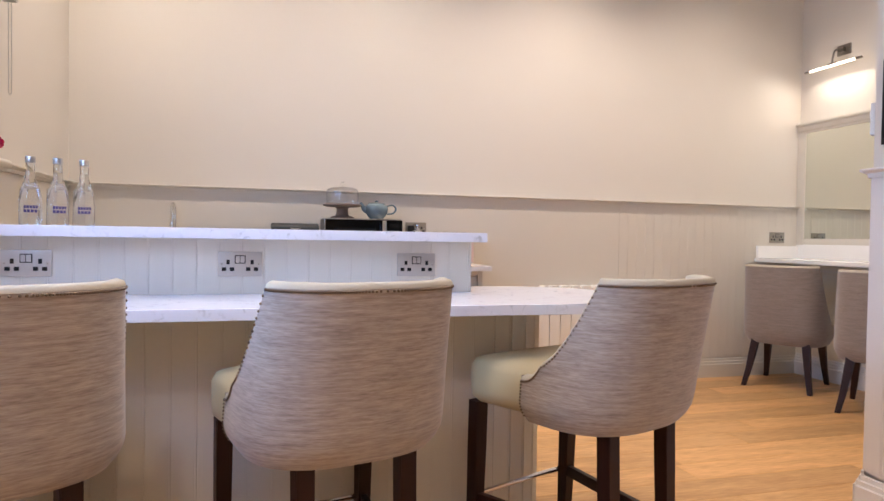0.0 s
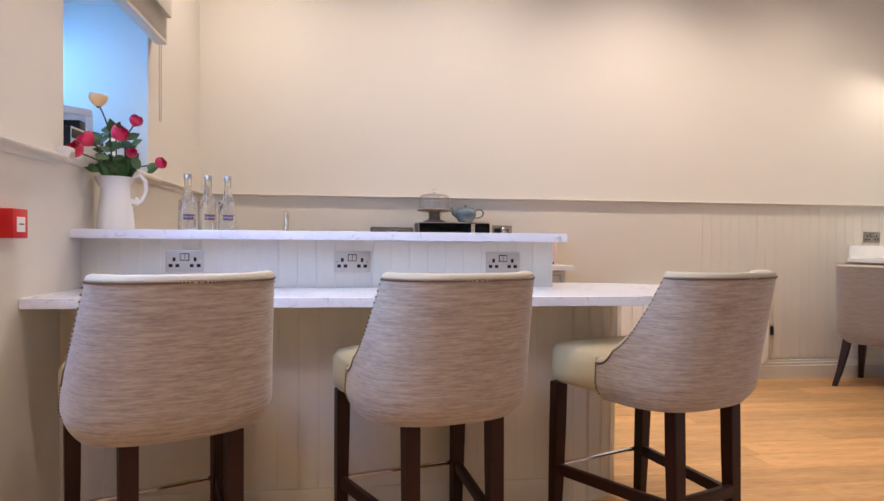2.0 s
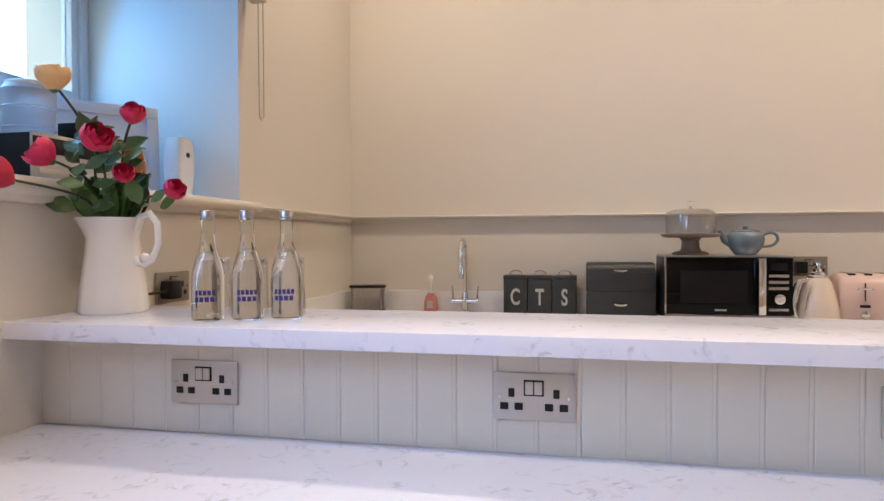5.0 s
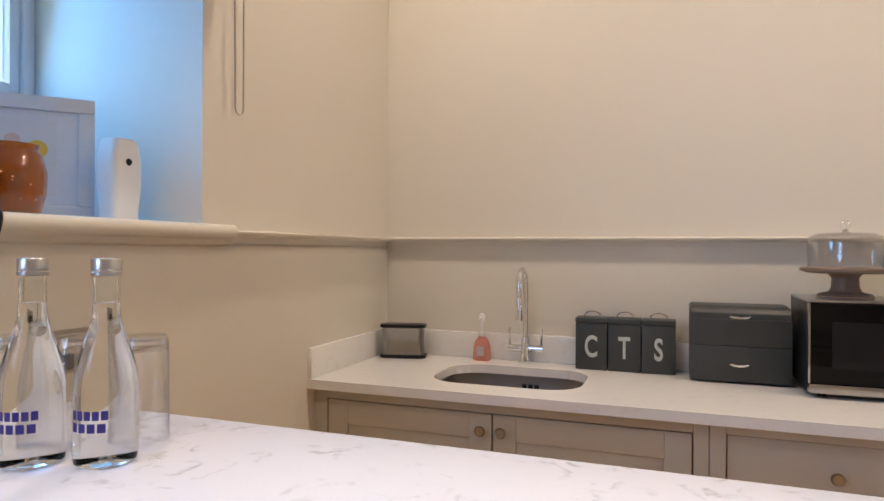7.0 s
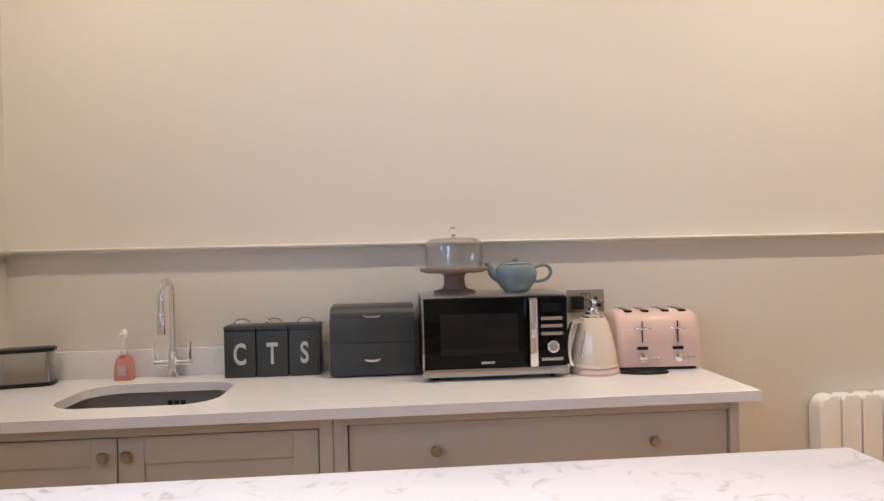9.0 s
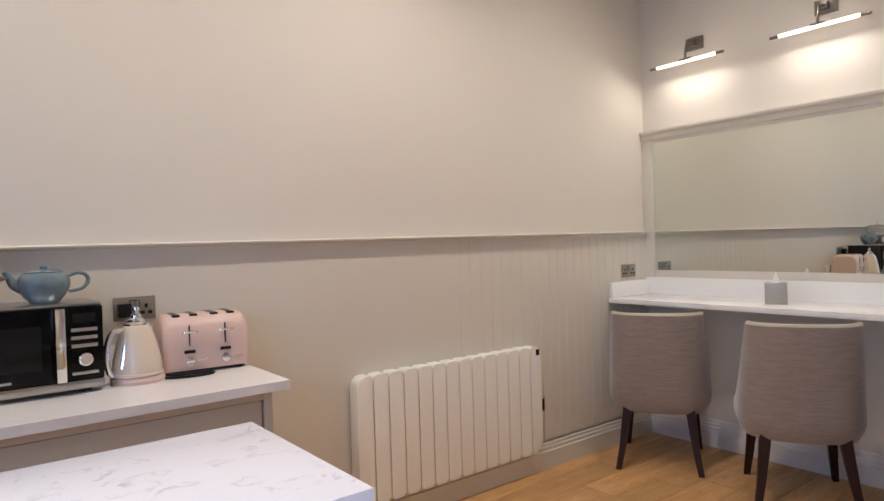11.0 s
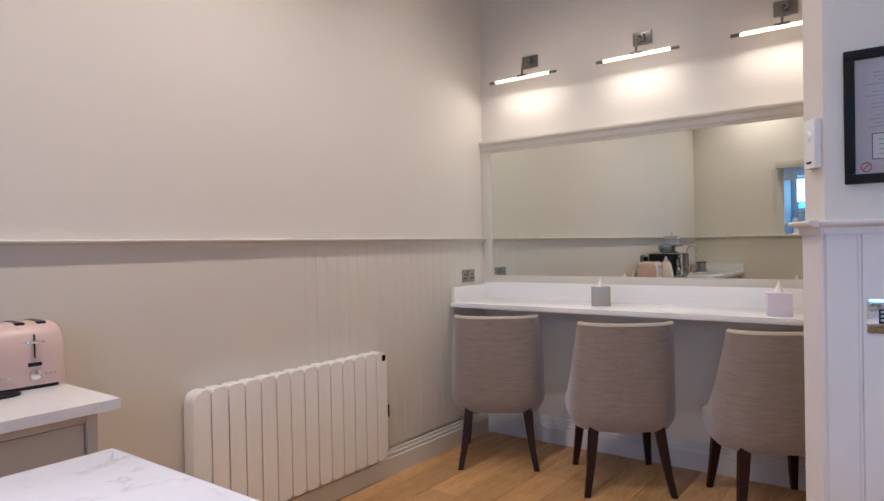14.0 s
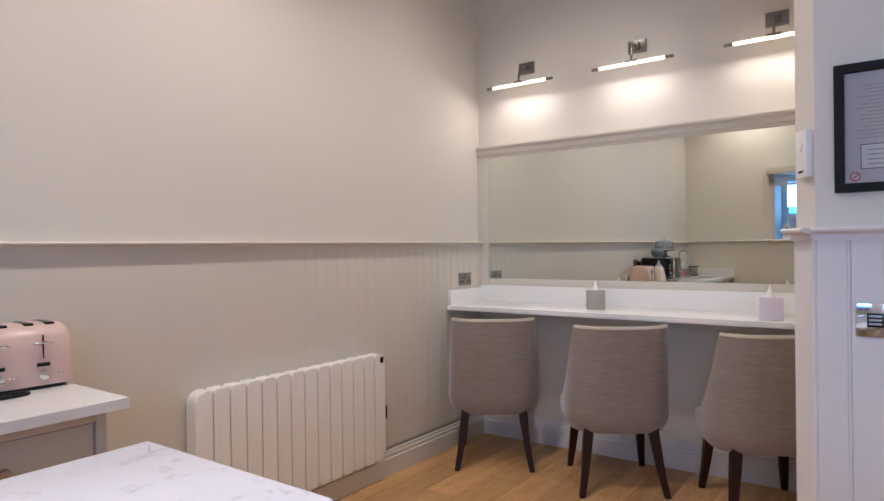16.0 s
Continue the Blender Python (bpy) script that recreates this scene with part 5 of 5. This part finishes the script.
part("bottom_moulding", box(EX - 0.020, EX - 0.001, PY + 0.002, 3.852, 1.056, 1.107, 0.002), TRIM, mirror)


def picture_light(y):
    ob = thing("picture_light", pose(EX, y, 2.42), "brushed nickel picture light with lit tube", "wall light", "lights above the mirror")
    part("wall_plate", box(-0.014, 0.0, -0.058, 0.058, 0.088, 0.168, 0.004), NICKEL, ob)
    part("bracket", box(-0.040, -0.013, -0.018, 0.018, 0.108, 0.148, 0.004), NICKEL, ob)
    part("arm", tube([(-0.012, -0.0, 0.125), (-0.06, 0, 0.125), (-0.10, 0, 0.11), (-0.118, 0, 0.05), (-0.12, 0, 0.008)], 0.007, 10), NICKEL, ob)
    part("arm_clip", tube([(-0.12, -0.035, 0.012), (-0.12, 0.035, 0.012)], 0.010, 12), NICKEL, ob)
    part("tube", tube([(-0.12, -0.20, 0.0), (-0.12, 0.20, 0.0)], 0.0095, 14), TUBE, ob, "glowing warm white tube")
    for s in (-1, 1):
        part("end_cap", tube([(-0.12, s * 0.20, 0), (-0.12, s * 0.248, 0)], 0.0095, 14), NICKEL, ob)
    lamp("picture_light_lamp", "AREA", look((EX - 0.12, y, 2.405), (EX - 0.28, y, 1.9)), 2.7, (1, 0.87, 0.74), size=0.40, size_y=0.02)


# one lamp over each chair
for y in (3.53, 2.763, 1.996):
    picture_light(y)


def tissue_box(m, mat, label):
    ob = thing("tissue_box", m, label, "tissue box", "tissue boxes")
    part("carton", box(-0.055, 0.055, -0.055, 0.055, 0, 0.115, 0.003), mat, ob)
    rng = random.Random(3)
    bm = bmesh.new()
    rows = []
    for z, r in ((0.11, 0.036), (0.13, 0.026), (0.15, 0.014), (0.172, 0.003)):
        rows.append([bm.verts.new((r * math.cos(a) * rng.uniform(0.7, 1.2), r * math.sin(a) * 0.6 * rng.uniform(0.7, 1.3), z + rng.uniform(-0.004, 0.004))) for a in [2 * math.pi * k / 9 for k in range(9)]])
    for u, v in zip(rows, rows[1:]):
        for i in range(9):
            bm.faces.new((u[i], u[(i + 1) % 9], v[(i + 1) % 9], v[i]))
    bm.faces.new(rows[-1])
    part("tissue", bm, TISSUE, ob, "white folded tissue", angle=60)


tissue_box(pose(4.66, 2.97, VT, 0, 0, 25), CHAMPAGNE, "champagne-coloured cube tissue box on the vanity")
tissue_box(pose(4.56, 2.00, VT, 0, 0, 15), LILACBOX, "pale lilac cube tissue box on the vanity")

# ---- partition: notice, switch plate, thermostat ----
notice = thing("framed_notice", pose(PX, 1.463, 1.624), "printed notice in a black frame under glass", "picture frame")
for b in ((-0.127, 0.127, 0.142, 0.165), (-0.127, 0.127, -0.165, -0.142), (-0.127, -0.104, -0.142, 0.142), (0.104, 0.127, -0.142, 0.142)):
    part("frame_bar", box(-0.022, 0.0, b[0], b[1], b[2], b[3], 0.002), FRAMEBLACK, notice)
part("paper", box(-0.008, -0.004, -0.104, 0.104, -0.142, 0.142), PAPER, notice, smooth=False)
part("glass", box(-0.014, -0.012, -0.104, 0.104, -0.142, 0.142), PICGLASS, notice, smooth=False)
rng = random.Random(9)
for k in range(15):
    z, half = 0.105 - 0.0095 * k, rng.uniform(0.05, 0.085)
    part("text_line", box(-0.0086, -0.0079, -half, half, z, z + 0.0026), INK, notice, smooth=False)
for b in ((-0.06, 0.07, -0.045, -0.043), (-0.06, 0.07, -0.107, -0.105), (-0.06, -0.058, -0.107, -0.043), (0.068, 0.07, -0.107, -0.043)):
    part("notice_border", box(-0.0088, -0.0079, b[0], b[1], b[2], b[3]), PLUM, notice, smooth=False)
part("notice_panel", box(-0.0084, -0.0079, -0.058, 0.068, -0.105, -0.045), WHITE, notice, smooth=False)
for k in range(4):
    part("text_line", box(-0.0092, -0.0083, -0.045, 0.055, -0.060 - 0.012 * k, -0.057 - 0.012 * k), INK, notice, smooth=False)
part("no_smoking_ring", moved(tube([(0, 0.011 * math.cos(a), 0.011 * math.sin(a)) for a in [i * math.pi / 10 for i in range(21)]], 0.0013, 6), Matrix.Translation((-0.0086, 0.082, -0.125))), REDINK, notice)
part("no_smoking_bar", tube([(-0.0086, 0.074, -0.117), (-0.0086, 0.090, -0.133)], 0.0012, 6), REDINK, notice)
switch = thing("blank_switch_plate", pose(PX - 0.009, 1.505, 1.131), "brushed steel data outlet plate on panelling", "outlet")
part("plate", box(-0.006, 0.0, -0.043, 0.043, -0.043, 0.043, 0.002), CHROME, switch)
part("insert", box(-0.0085, -0.0055, -0.018, 0.018, -0.018, 0.018, 0.001), BLACK, switch)
for k in range(3):
    part("slot_line", box(-0.0095, -0.008, -0.014, 0.014, -0.012 + 0.010 * k, -0.007 + 0.010 * k), BRUSHED, switch)
for s in (-1, 1):
    part("screw", lathe([(0.0035, 0), (0.003, 0.002), (0, 0.002)], 10, m=pose(-0.006, s * 0.030, 0, 0, -90, 0)), CHROME, switch)
thermo = thing("thermostat", pose(PX + 0.034, 1.657, 1.573, 0, 0, -58), "slim white plastic wall thermostat", "thermostat")
part("case", box(-0.018, 0.0, -0.03, 0.03, -0.064, 0.064, 0.004), WHITE, thermo)
part("dial", lathe([(0.014, 0), (0.012, 0.005), (0, 0.005)], 24, m=pose(-0.018, 0, 0.02, 0, -90, 0)), WHITE, thermo)
part("marking", box(-0.0192, -0.0178, -0.012, 0.012, -0.052, -0.046), BLACK, thermo, smooth=False)

# ---- panelling and planks ----
part("panel", box(WX + 0.001, 3.199, NY - 0.009, NY - 0.0005, 0.0, DADO - 0.034), LOWER, wall_north, smooth=False)
boards(wall_north, LOWER, (3.2, NY), (EX, NY), 0.0, DADO - 0.034, (0, -1), groove=0.0014)
tagged(link("panel_trim", box(WX, WX + 0.006, SY, NY - 0.009, 0.0, DADO - 0.042), LOWER, smooth=False), "flat stone-painted lower wall panel", "panel", kind="structure")
boards(wall_partition, PALE, (PX + 0.098, PY - 0.001), (PX + 0.001, 1.637), 0.0, DADO - 0.034, (-0.527, 0.85), width=0.12)
boards(wall_partition, PALE, (PX, 1.634), (PX, SY), 0.0, DADO - 0.034, (-1, 0))
rng = random.Random(2)
PW = 0.19
planks = {}
for r in range(int((NY - SY) / PW) + 1):
    x, y0 = WX, SY + r * PW
    end = EX if y0 > 1.5 else PX
    first = True
    while x < end - 0.01:
        length = round(min(rng.choice((1.5, 1.8, 2.1)) * (rng.choice((0.35, 0.6, 0.85)) if first else 1), end - x), 2)
        if end - x - length < 0.3:
            length = round(end - x, 2)
        first = False
        if length not in planks:
            ob = part("plank", box(0.0006, length - 0.0006, 0.0006, PW - 0.0006, -0.02, 0.0, 0.0015, 1), OAK, floor, smooth=False)
            planks[length] = ob.data
        else:
            ob = new("plank", planks[length])
            ob.parent = floor
        ob.location = (x, y0, 0)
        x += length
